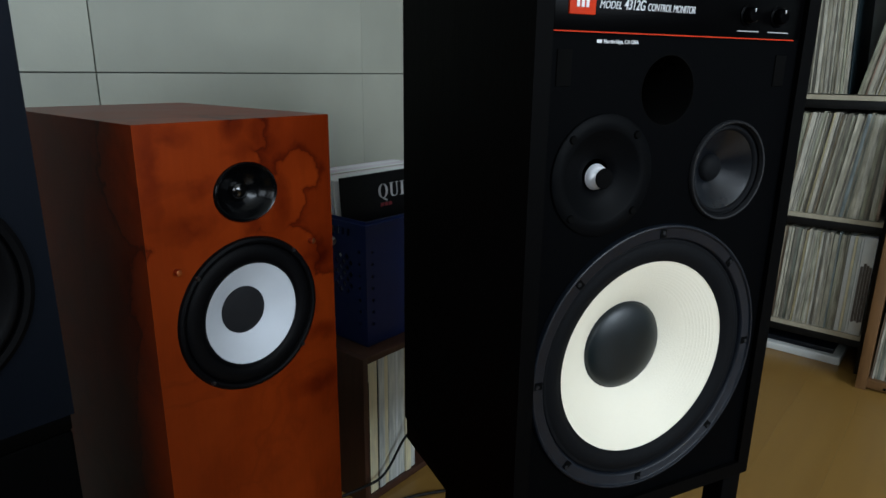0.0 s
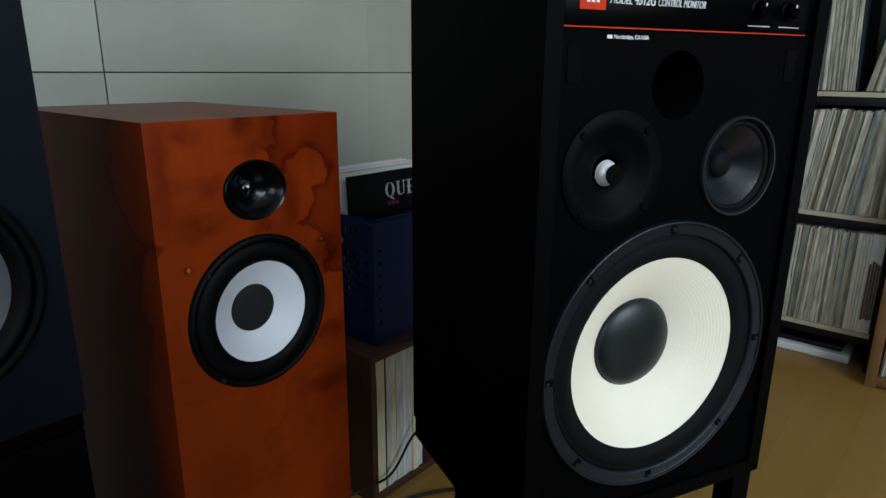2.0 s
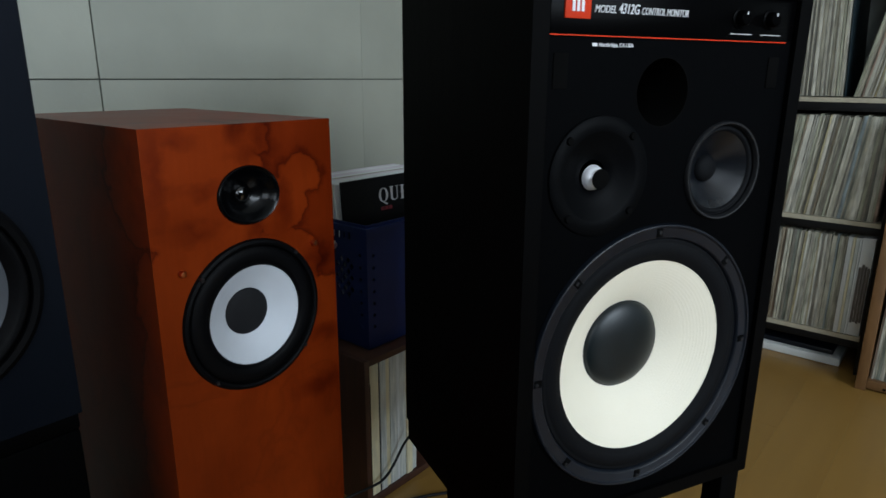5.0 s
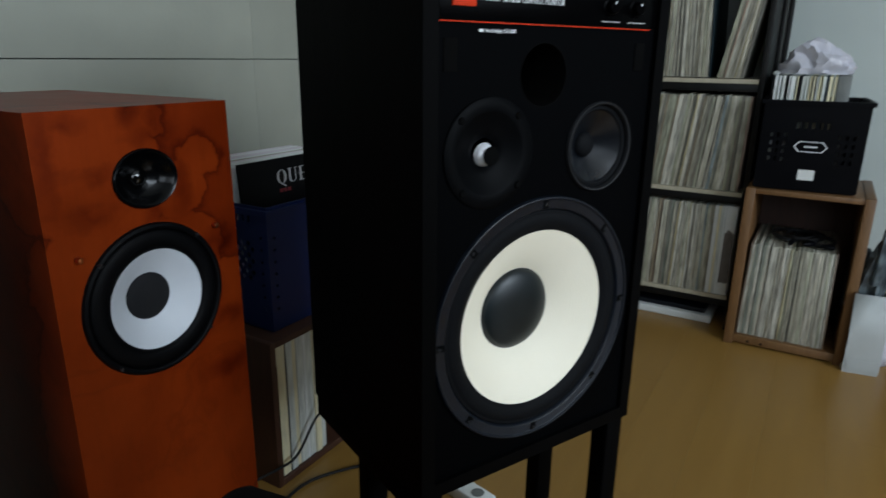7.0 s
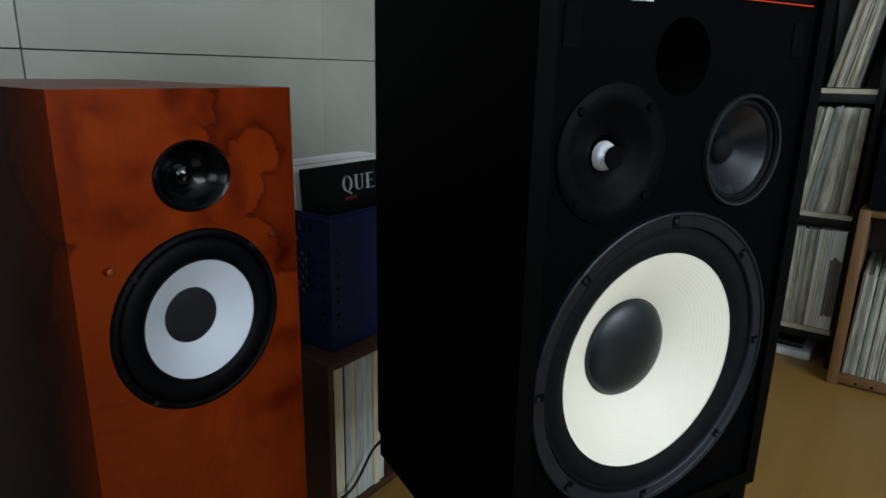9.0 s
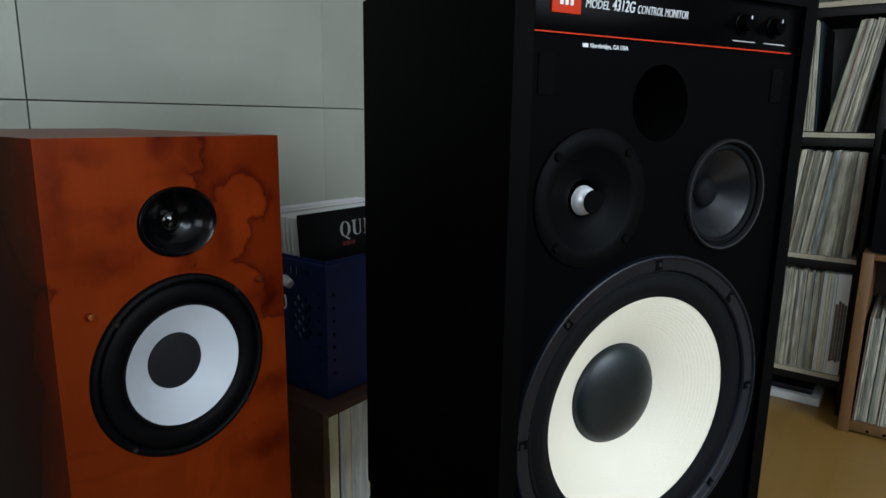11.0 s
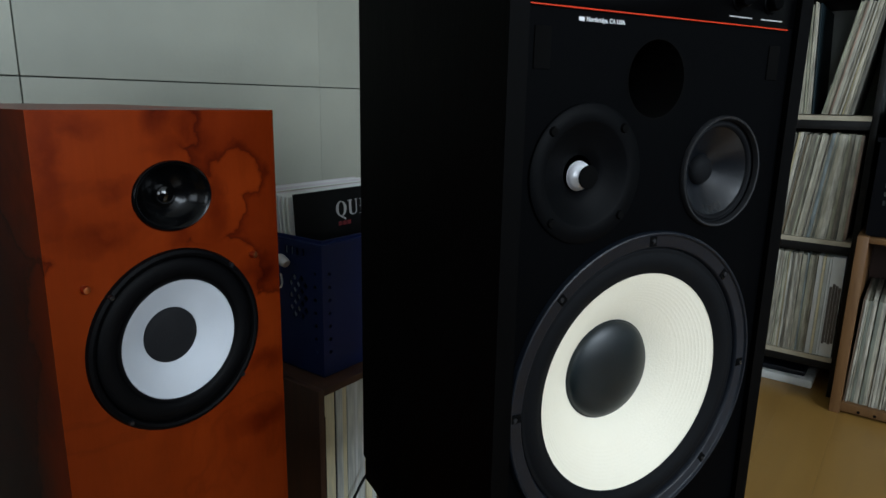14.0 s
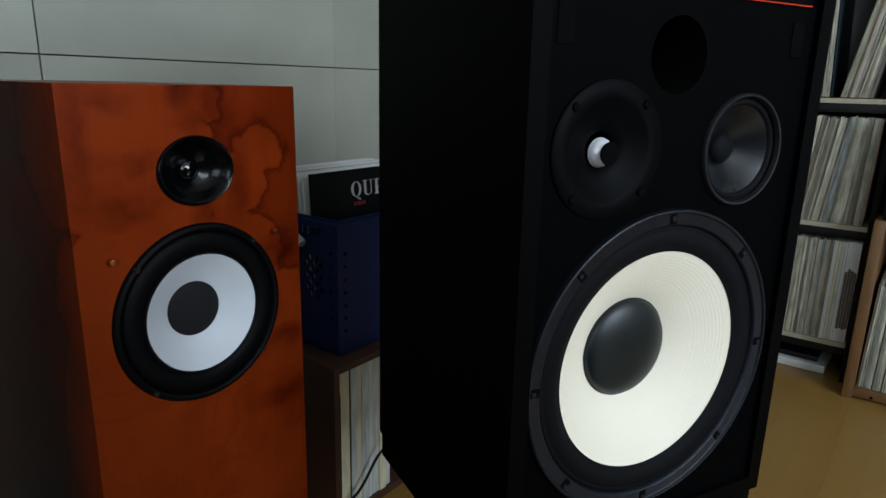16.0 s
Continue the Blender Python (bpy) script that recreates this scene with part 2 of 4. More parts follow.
M_DARKWOOD = mat("dark_brown_wood", (0.06, 0.022, 0.011), (0.035, 0.013, 0.007), rough=0.5, scale=14, bump=0.15, stretch=(6, 6, 0.7))
M_SPINE = spines("record_sleeve")
M_OLDCARD = mat("yellowed_card", (0.8, 0.73, 0.47), (0.58, 0.54, 0.38), rough=0.6, scale=10, bump=0.2, stretch=(20, 1, 1.5), spread=0.2)
M_GREYCARD = mat("greyed_card", (0.7, 0.72, 0.65), (0.36, 0.39, 0.38), rough=0.6, scale=9, bump=0.2, stretch=(25, 1, 1.2), spread=0.2)
M_CRATE = mat("black_crate_plastic", (0.0014, 0.0016, 0.0026), rough=0.42, spec=0.08, bump=0.1)
M_BLUE = mat("blue_plastic", (0.0035, 0.0135, 0.08), (0.0026, 0.01, 0.06), spec=0.25, rough=0.42, scale=8, bump=0.1)
M_BAG = mat("white_paper", (0.68, 0.7, 0.68), (0.6, 0.62, 0.6), rough=0.6, scale=12, bump=0.3, bump_scale=60)
M_FILM = mat("crumpled_white_plastic", (0.56, 0.55, 0.6), (0.42, 0.42, 0.47), rough=0.35, scale=20, bump=0.3)
M_SLEEVE_BLACK = mat("black_printed_sleeve", (0.0025, 0.0025, 0.003), rough=0.4, spec=0.12, bump=0.05)
M_RED = mat("red_print", (0.16, 0.008, 0.014), rough=0.5, bump=0.0)
M_CABLE = mat("cable_jacket", (0.006, 0.006, 0.0065), rough=0.6, spec=0.25)
M_GREYBOX = mat("grey_plate", (0.16, 0.17, 0.16), rough=0.5)
M_BROWNPRINT = mat("brown_grey_print", (0.14, 0.12, 0.105), (0.07, 0.06, 0.052), rough=0.6, scale=30, stretch=(1, 6, 0.6))
M_TEAL = mat("dark_teal_sleeve", (0.012, 0.022, 0.027), rough=0.5, spec=0.2, bump=0.1)
M_CLOTH = mat("black_cloth", (0.004, 0.004, 0.0045), rough=0.9, spec=0.1, bump=0.4, bump_scale=300)
M_LEAFGREY = mat("dark_grey_green_film", (0.11, 0.14, 0.15), (0.02, 0.028, 0.032), rough=0.35, scale=22, spread=0.12)
M_PAPER = mat("grey_white_paper", (0.42, 0.44, 0.43), (0.34, 0.36, 0.35), rough=0.6, scale=9, bump=0.4, bump_scale=40)
M_LILAC = mat("lilac_white_sleeve", (0.64, 0.6, 0.63), (0.5, 0.46, 0.49), rough=0.5, scale=10, stretch=(1, 1, 6))


# ---- building helpers ----
def mesh_of(bm, name, material, sharp=40):
    me = bpy.data.meshes.new(name)
    bmesh.ops.recalc_face_normals(bm, faces=bm.faces)
    for f in bm.faces:
        f.smooth = sharp < 180
    bm.to_mesh(me)
    bm.free()
    me.set_sharp_from_angle(angle=radians(sharp))
    me.materials.append(material)
    return me


def part(name, bm, material, parent, label="", sharp=40):
    ob = new(name, mesh_of(bm, name, material, sharp))
    ob.parent = parent
    return tagged(ob, label)


def thing(name, m, label, category, group="", kind=""):
    ob = new(name)
    ob.empty_display_size = 0.05
    ob.matrix_world = m
    return tagged(ob, label, category, group, kind)


def solo(name, bm, material, m, label, category, group="", kind="", sharp=40):
    ob = new(name, mesh_of(bm, name, material, sharp))
    ob.matrix_world = m
    return tagged(ob, label, category, group, kind)


def box(x0, x1, y0, y1, z0, z1, bevel=0.0, bm=None):
    bm = bm or bmesh.new()
    g = bmesh.ops.create_cube(bm, size=1.0)
    for v in g["verts"]:
        v.co = Vector(((x0 + x1) / 2 + v.co.x * (x1 - x0), (y0 + y1) / 2 + v.co.y * (y1 - y0), (z0 + z1) / 2 + v.co.z * (z1 - z0)))
    if bevel:
        es = {e for v in g["verts"] for e in v.link_edges}
        bmesh.ops.bevel(bm, geom=list(es), offset=bevel, segments=2, affect="EDGES", profile=0.5)
    return bm


def lathe(profile, cx=0.0, cy=0.0, cz=0.0, seg=96, sx=1.0, sz=1.0, bm=None, a0=0.0, a1=2 * math.pi):
    """A surface turned round the y axis: profile of (radius, y)."""
    bm = bm or bmesh.new()
    full = a1 - a0 > 6.28
    steps = seg if full else seg + 1
    rings = []
    for r, y in profile:
        if r < 1e-6:
            rings.append([bm.verts.new((cx, cy + y, cz))])
        else:
            rings.append([bm.verts.new((cx + sx * r * math.cos(a0 + (a1 - a0) * i / seg), cy + y, cz + sz * r * math.sin(a0 + (a1 - a0) * i / seg))) for i in range(steps)])
    for p, q in zip(rings, rings[1:]):
        for i in range(seg):
            j = (i + 1) % steps
            if len(p) == 1:
                bm.faces.new((p[0], q[i], q[j]))
            elif len(q) == 1:
                bm.faces.new((p[i], q[0], p[j]))
            else:
                bm.faces.new((p[i], q[i], q[j], p[j]))
    return bm


def circle_pts(cx, cz, r, n=64, sx=1.0, sz=1.0):
    return [(cx + sx * r * math.cos(2 * math.pi * i / n), cz + sz * r * math.sin(2 * math.pi * i / n)) for i in range(n)]


def rect_pts(x0, x1, z0, z1):
    return [(x0, z0), (x1, z0), (x1, z1), (x0, z1)]


def pierced(outer, holes, y0, y1):
    """A plate in the xz plane from y0 to y1 with holes through it."""
    bm = bmesh.new()
    for loop in (outer, *holes):
        vs = [bm.verts.new((x, y0, z)) for x, z in loop]
        for i in range(len(vs)):
            bm.edges.new((vs[i], vs[(i + 1) % len(vs)]))
    bmesh.ops.triangle_fill(bm, use_beauty=True, edges=bm.edges[:], normal=(0, -1, 0))
    g = bmesh.ops.extrude_face_region(bm, geom=bm.faces[:])
    for e in g["geom"]:
        if isinstance(e, bmesh.types.BMVert):
            e.co.y = y1
    return bm


def moved(bm, m):
    bmesh.ops.transform(bm, matrix=m, verts=bm.verts)
    return bm


def lettering(name, text, size, m, material, parent, width=None, italic=0.0, bold=0.0):
    c = bpy.data.curves.new(name, "FONT")
    c.body, c.size, c.extrude, c.shear, c.offset = text, size, 0.0004, italic, bold
    tmp = bpy.data.objects.new(name, c)
    me = bpy.data.meshes.new_from_object(tmp)
    bpy.data.objects.remove(tmp)
    xs = [v.co.x for v in me.vertices]
    k = width / (max(xs) - min(xs)) if width else 1.0
    for v in me.vertices:
        v.co.x = (v.co.x - min(xs)) * k
    me.materials.append(material)
    ob = new(name, me)
    ob.parent = parent
    ob.matrix_basis = m
    return ob


def tube(name, pts, radius, material, parent=None):
    c = bpy.data.curves.new(name, "CURVE")
    c.dimensions, c.bevel_depth, c.bevel_resolution, c.resolution_u = "3D", radius, 3, 10
    s = c.splines.new("NURBS")
    s.points.add(len(pts) - 1)
    for q, p in zip(s.points, pts):
        q.co = (*p, 1)
    s.use_endpoint_u, s.order_u = True, 4
    tmp = bpy.data.objects.new(name, c)
    me = bpy.data.meshes.new_from_object(tmp)
    bpy.data.objects.remove(tmp)
    me.materials.append(material)
    for p in me.polygons:
        p.use_smooth = True
    ob = new(name, me)
    ob.parent = parent
    return ob


# ---- the room ----
X0, X1, Y0, Y1, H = -2.4, 1.98, -3.0, 1.012, 2.4
floor = tagged(new("floor", mesh_of(box(X0 - 0.1, X1 + 1.6, Y0 - 0.1, Y1 + 0.12, -0.12, -0.006), "floor", M_JOINT)), "brown wooden plank floor with a soft sheen", "floor", kind="structure")
tagged(new("ceiling", mesh_of(box(X0 - 0.1, X1 + 1.6, Y0 - 0.1, Y1 + 0.12, H, H + 0.1), "ceiling", M_CEIL)), "plain white ceiling", "ceiling", kind="structure")
wall_north = tagged(new("wall_north", mesh_of(box(X0 - 0.1, X1 + 0.12, Y1 + 0.006, Y1 + 0.12, 0, H), "wall_north", M_JOINT)), "grey-green wall clad in large stone-look panels", "wall", kind="structure")


def wall_with_opening(name, length, holes, m, label):
    bm = pierced(rect_pts(0, length, 0, H), [rect_pts(*h) for h in holes], 0.0, 0.12)
    ob = new(name, mesh_of(bm, name, M_PLASTER if name == "wall_east" else M_DARKENED_WALL))
    ob.matrix_world = m
    return tagged(ob, label, "wall", kind="structure")


wall_with_opening("wall_west", Y1 - Y0 + 0.1, [(1.0, 2.5, 0.9, 2.0)], pose(X0, Y0, 0, 0, 0, 90), "unseen wall with a window, toned dark brown to cut fill light")
wall_with_opening("wall_south", X1 - X0 + 0.1, [(0.85, 2.85, 1.02, 2.24)], pose(X0, Y0 - 0.12, 0), "unseen wall with a window, toned dark brown to cut fill light")
wall_with_opening("wall_east", Y1 - Y0 + 0.1, [(1.69, 2.48, 0.01, 2.03)], pose(X1 + 0.12, Y0 - 0.02, 0, 0, 0, 90), "pale green-grey plastered wall with a doorway")
for nm, m, w, z0, z1 in (("window_1", pose(X0 - 0.05, Y0 + 1.0, 0, 0, 0, 90), 1.5, 0.9, 2.0), ("window_2", pose(X0 + 0.85, Y0 - 0.05, 0), 2.0, 1.02, 2.24)):
    wdw = thing(nm, m, "unseen white-framed window letting in daylight", "window", kind="structure")
    fr = pierced(rect_pts(0, w, z0, z1), [rect_pts(0.05, w / 2 - 0.025, z0 + 0.05, z1 - 0.05), rect_pts(w / 2 + 0.025, w - 0.05, z0 + 0.05, z1 - 0.05)], -0.05, -0.01)
    part("window_frame", fr, M_WHITE, wdw)
hall = bmesh.new()
box(X1 + 1.5, X1 + 1.6, Y0, Y1, 0, H, bm=hall)
solo("hall_wall", hall, M_DARKWOOD, Matrix(), "dark wall of the unlit hall beyond the doorway", "wall", kind="structure")


# ---- black monitor speaker with the cream woofer ----
def screws(parent, ring, y, cx, cz, count, phase, r=0.0042, name="screw", material=M_SCREW):
    for i in range(count):
        a = phase + 2 * math.pi * i / count
        part(name, lathe([(0, -0.002), (r * 0.8, -0.002), (r, 0.0), (r, 0.003)], cx + ring * math.cos(a), y, cz + ring * math.sin(a), seg=12), material, parent)


ZC = 0.60
HW, ZT, ZB, DEEP = 0.178, 1.008, 0.413, 0.30
spk = thing("monitor_speaker", pose(0, 0, ZB, 0, 0, -25), "large black monitor loudspeaker with a cream woofer on a black stand", "loudspeaker")
O = -ZB
t_ = 0.018
cab = pierced(rect_pts(-HW, HW, ZB + O, ZT + O), [rect_pts(-HW + t_, HW - t_, ZB + t_ + O, ZT - t_ + O)], -0.006, DEEP)
part("cabinet", cab, M_CAB, spk, "black wood-grain cabinet")
part("back_panel", box(-HW + t_, HW - t_, DEEP - 0.02, DEEP - 0.004, ZB + t_ + O, ZT - t_ + O), M_CAB, spk)
C = ZC + O
holes = [circle_pts(-0.006, C + 0.0035, 0.140), circle_pts(-0.018, C + 0.295, 0.0335, 48), circle_pts(-0.0905, C + 0.2145, 0.042, 48), circle_pts(0.0765, C + 0.2112, 0.049, 48)]
baffle = part("baffle", pierced(rect_pts(-HW + t_, HW - t_, ZB + t_ + O, ZT - t_ + O), holes, 0.0, 0.018), M_BAFFLE, spk, "matt black front panel")
part("label_plate", box(-0.157, 0.157, -0.002, 0.0, C + 0.3475, C + 0.388, 0.0004), M_LABEL, baffle, "glossy black label strip")
part("red_line", box(-0.1585, 0.1475, -0.003, -0.0005, C + 0.3458, C + 0.3468), M_ORANGE, baffle, "thin orange-red line")
badge = part("badge", box(-0.143, -0.115, -0.004, -0.001, C + 0.3605, C + 0.3865, 0.0004), M_ORANGE, baffle, "square orange badge with a pale mark")
for i, (a, b, h) in enumerate(((-0.136, -0.133, 0.011), (-0.131, -0.128, 0.012), (-0.126, -0.123, 0.012))):
    part("badge_mark", box(a, b, -0.0046, -0.0036, C + 0.3665, C + 0.3665 + h), M_WHITE, badge)
lettering("model_lettering", "MODEL", 0.0092, pose(-0.1095, -0.0024, C + 0.3668, 90), M_WHITE, baffle, 0.0245, 0.2, 0.0)
lettering("model_lettering", "4312G", 0.0125, pose(-0.082, -0.0024, C + 0.3668, 90), M_WHITE, baffle, 0.0245, 0.2, 0.00008)
lettering("model_lettering", "CONTROL MONITOR", 0.0092, pose(-0.0545, -0.0024, C + 0.3668, 90), M_WHITE, baffle, 0.0585, 0.2, 0.0)
part("print_bar", box(-0.1085, -0.103, -0.0006, 0.0, C + 0.3372, C + 0.3402), M_WHITE, baffle)
lettering("maker_lettering", "Northridge, CA USA", 0.0048, pose(-0.101, -0.0006, C + 0.3372, 90), M_WHITE, baffle, 0.0405, 0.0, 0.00008)
for kx in (0.0755, 0.119):
    knob = part("level_knob", lathe([(0.0, -0.009), (0.0062, -0.009), (0.0072, -0.008), (0.008, -0.0015), (0.0105, -0.001), (0.0105, 0.0)], kx, -0.002, C + 0.3685, seg=28), M_LABEL, baffle, "small black level knob")
    part("pointer", box(kx - 0.0007, kx + 0.0007, -0.0116, -0.0108, C + 0.3715, C + 0.3745), M_WHITE, knob)
    part("print_bar", box(kx - 0.012, kx + 0.0185, -0.0026, -0.002, C + 0.3528, C + 0.3537), M_PRINT, baffle)
for sx_ in (-0.141, 0.137):
    part("grille_catch", box(sx_ - 0.01, sx_ + 0.006, -0.0012, 0.0, C + 0.299, C + 0.331, 0.0005), M_HOLE, baffle)
part("port_tube", lathe([(0.0345, -0.0004), (0.0332, -0.0004), (0.0325, 0.004), (0.0325, 0.14), (0, 0.141)], -0.018, 0, C + 0.295, seg=64), M_HOLE, spk, "black bass port")

# woofer
WC, WZ = -0.0062, C + 0.0035
wf = part("woofer", lathe([(0.1385, 0.004), (0.1392, 0.0005), (0.1405, -0.0022), (0.1415, -0.0028), (0.1508, -0.0028), (0.1516, -0.0033), (0.1524, -0.0052), (0.1536, -0.0056), (0.1548, -0.005), (0.1556, -0.0028), (0.1558, 0.0005)], WC, 0, WZ, seg=128), M_CAST, spk, "cast slate-grey woofer frame")
part("surround", lathe([(0.1392, 0.003), (0.138, 0.0012), (0.1365, 0.0006), (0.135, 0.0014), (0.1335, 0.0006), (0.129, -0.0006), (0.124, -0.0004), (0.119, 0.0014), (0.1152, 0.004), (0.1132, 0.0046)], WC, 0, WZ, seg=128), M_FOAM, wf, "black cloth surround", sharp=70)
cone = []
for i in range(61):
    r = 0.114 - (0.114 - 0.050) * i / 60
    u = (0.114 - r) / (0.114 - 0.050)
    y = 0.0046 + 0.042 * (0.8 * u + 0.2 * u * u)
    if 0.079 < r < 0.108:
        y += 0.00016 * math.sin((r - 0.079) / 0.0032 * 2 * math.pi)
    cone.append((r, y))
part("cone", lathe(cone, WC, 0, WZ, seg=128), M_CREAM, wf, "cream paper cone with fine ribs", sharp=80)
cap = [(0.0545, 0.0465), (0.0542, 0.0432), (0.0536, 0.0424), (0.0528, 0.0424)] + [(0.0526 * math.cos(a), 0.0424 - 0.0135 * math.sin(a)) for a in [i * math.pi / 40 for i in range(1, 21)]]
cap[-1] = (0.0, cap[-1][1])
part("dust_cap", lathe(cap, WC - 0.001, 0, WZ + 0.0015, seg=96), M_DUST, wf, "dark domed dust cap", sharp=70)
for i in range(8):
    a = math.pi / 2 + i * math.pi / 4
    cx, cz = WC + 0.1478 * math.cos(a), WZ + 0.1478 * math.sin(a)
    # no real hollow: a black block whose colour gives the shade of the recess
    notch = box(-0.0042, 0.0042, -0.0034, -0.002, -0.0066, 0.0032, 0.0005)
    moved(notch, pose(cx, 0, cz, 0, -math.degrees(a) + 90, 0))
    part("screw_recess_shade", notch, M_HOLE, wf)
    part("screw", lathe([(0, -0.0046), (0.0019, -0.0046), (0.0025, -0.0038), (0.0025, -0.0028)], cx, 0, cz - 0.001, seg=12), M_RIM, wf)

# tweeter
TX, TZ = -0.0905, C + 0.2145
tw = part("tweeter", lathe([(0.06, 0.001), (0.0597, -0.002), (0.0585, -0.003), (0.0455, -0.003), (0.0435, -0.0022), (0.036, 0.0022), (0.025, 0.006), (0.0175, 0.0082), (0.0158, 0.0105)], TX, 0, TZ, seg=80), M_PLATE, spk, "matt black tweeter plate with a shallow flare")
dome = [(0.013, 0.0095)] + [(0.0124 * math.cos(a), 0.0085 - 0.009 * math.sin(a)) for a in [i * math.pi / 32 for i in range(17)]]
dome[-1] = (0.0, dome[-1][1])
part("dome", lathe(dome, TX, 0, TZ - 0.002, seg=48), M_METAL, tw, "bright metal dome")
part("phase_disc", lathe([(0.0, -0.0038), (0.0078, -0.0038), (0.0096, -0.0034), (0.0102, -0.0025), (0.0096, -0.0014), (0.0, -0.001)], TX + 0.0008, 0, TZ - 0.002, seg=40), M_HOLE, tw, "small black disc before the dome")
screws(tw, 0.0533, -0.0032, TX, TZ, 4, math.radians(47), 0.0042, material=M_HOLE)

# midrange
MX, MZ = 0.0765, C + 0.2112
md = part("midrange", lathe([(0.0537, 0.001), (0.0535, -0.0035), (0.0524, -0.0047), (0.0508, -0.0044), (0.0498, -0.002), (0.0492, 0.001)], MX, 0, MZ, seg=96), M_RIM, spk, "slate ring of the midrange driver")
part("surround", lathe([(0.0494, 0.001), (0.0478, 0.0022), (0.0462, 0.0006), (0.0445, 0.0006), (0.043, 0.0025), (0.0424, 0.0036)], MX, 0, MZ, seg=96), M_FOAM, md, "black cloth edge", sharp=70)
part("cone", lathe([(0.0428, 0.0034), (0.039, 0.006), (0.03, 0.013), (0.02, 0.0205), (0.0145, 0.0245)], MX, 0, MZ, seg=80), M_MIDCONE, md, "black paper cone")
part("dust_cap", lathe([(0.0155, 0.0245), (0.0148, 0.0215), (0.0125, 0.0185), (0.007, 0.0165), (0, 0.016)], MX, 0, MZ, seg=48), M_FOAM, md)

# stand
st = thing("speaker_stand", pose(0, 0, 0, 0, 0, -25), "low black wooden speaker stand with square legs", "speaker stand")
for sx_ in (-1, 1):
    xa, xb = (-0.175, -0.144) if sx_ < 0 else (0.145, 0.176)
    for ya in (0.0, 0.135):
        part("leg", box(xa, xb, ya, ya + 0.03, 0, ZB - 0.034 if ya > 0.01 else ZB, 0.002), M_CAB, st)
    part("side_rail", box(xa + 0.002, xb - 0.002, 0.03, 0.135, 0.03, 0.058, 0.002), M_CAB, st)
part("top_board", box(-0.177, 0.166, 0.03, 0.297, ZB - 0.034, ZB, 0.002), M_CAB, st)


# ---- red wooden tower speaker ----
WX0, WX1, WY, WT, WD = -0.388, -0.160, 0.349, 0.861, 0.33
wd = thing("tower_speaker", pose((WX0 + WX1) / 2, WY, 0), "glossy reddish figured-wood tower loudspeaker with a silver woofer", "loudspeaker")
hw = (WX1 - WX0) / 2
ox = -(WX0 + WX1) / 2
wz, QX = 0.649, -0.278
wh = [circle_pts(QX + ox, wz, 0.0795), circle_pts(-0.275 + ox, 0.785, 0.034, 48, 1.1, 0.86)]
front = pierced(rect_pts(-hw + 0.004, hw - 0.004, 0.024, WT - 0.004), wh, 0.0, 0.02)
part("front_panel", front, M_WOOD, wd)
part("cabinet", pierced(rect_pts(-hw, hw, 0.02, WT), [rect_pts(-hw + 0.004, hw - 0.004, 0.024, WT - 0.004)], -0.0003, WD), M_WOOD, wd)
part("plinth", box(-hw + 0.012, hw - 0.012, 0.015, WD - 0.015, 0, 0.02), M_CAB, wd)
part("inner_lining", box(-hw + 0.006, hw - 0.006, 0.0255, 0.04, 0.03, WT - 0.006), M_HOLE, wd)
w2 = part("woofer", lathe([(0.0785, 0.003), (0.0805, -0.0035), (0.083, -0.0045), (0.086, -0.0035), (0.0876, 0.0005)], QX + ox, 0, wz, seg=112), M_RUBBER, wd, "thin black woofer frame")
roll = [(0.0788, 0.001)] + [(0.0695 + 0.0095 * math.cos(a), 0.0005 - 0.0042 * math.sin(a)) for a in [i * math.pi / 14 for i in range(1, 14)]] + [(0.057, -0.0016)]
part("surround", lathe(roll, QX + ox, 0, wz, seg=112), M_RUBBER, w2, "black rubber roll surround", sharp=80)
part("cone", lathe([(0.0575, -0.0018), (0.05, 0.003), (0.038, 0.0115), (0.028, 0.0175), (0.024, 0.0195)], QX + ox, 0, wz, seg=112), M_SILVER, w2, "silver-grey cone")
part("dust_cap", lathe([(0.0272, 0.0182), (0.027, 0.0165), (0.0262, 0.0155), (0.018, 0.0135), (0.009, 0.0125), (0, 0.0122)], QX + ox, 0, wz, seg=64), M_FLATCAP, w2, "flat dark dust cap")
screws(w2, 0.084, -0.0046, QX + ox, wz, 4, math.radians(48), 0.0026)
t2 = part("tweeter", lathe([(0.0375, 0.0008), (0.0372, -0.0018), (0.036, -0.003), (0.034, -0.0022), (0.0318, 0.0), (0.0288, 0.0055), (0.0242, 0.0105), (0.0185, 0.0138), (0.013, 0.0155), (0.0115, 0.0165), (0.0, 0.017)], -0.275 + ox, 0, 0.785, seg=80, sx=1.03, sz=0.86), M_HORN, wd, "black elliptical horn tweeter")
part("dome", lathe([(0.0115, 0.0165), (0.0108, 0.0128), (0.0088, 0.0098), (0.0056, 0.008), (0.0026, 0.0072), (0, 0.007)], -0.275 + ox, 0, 0.785, seg=32), M_GLOSS, t2)
for px in (-0.3600, -0.1935):
    part("grille_pin", lathe([(0, -0.007), (0.0028, -0.0065), (0.0036, -0.004), (0.003, 0.0), (0.0045, 0.0003)], px + ox, 0, 0.7165, seg=16), M_COPPER, wd, "small copper grille pin")


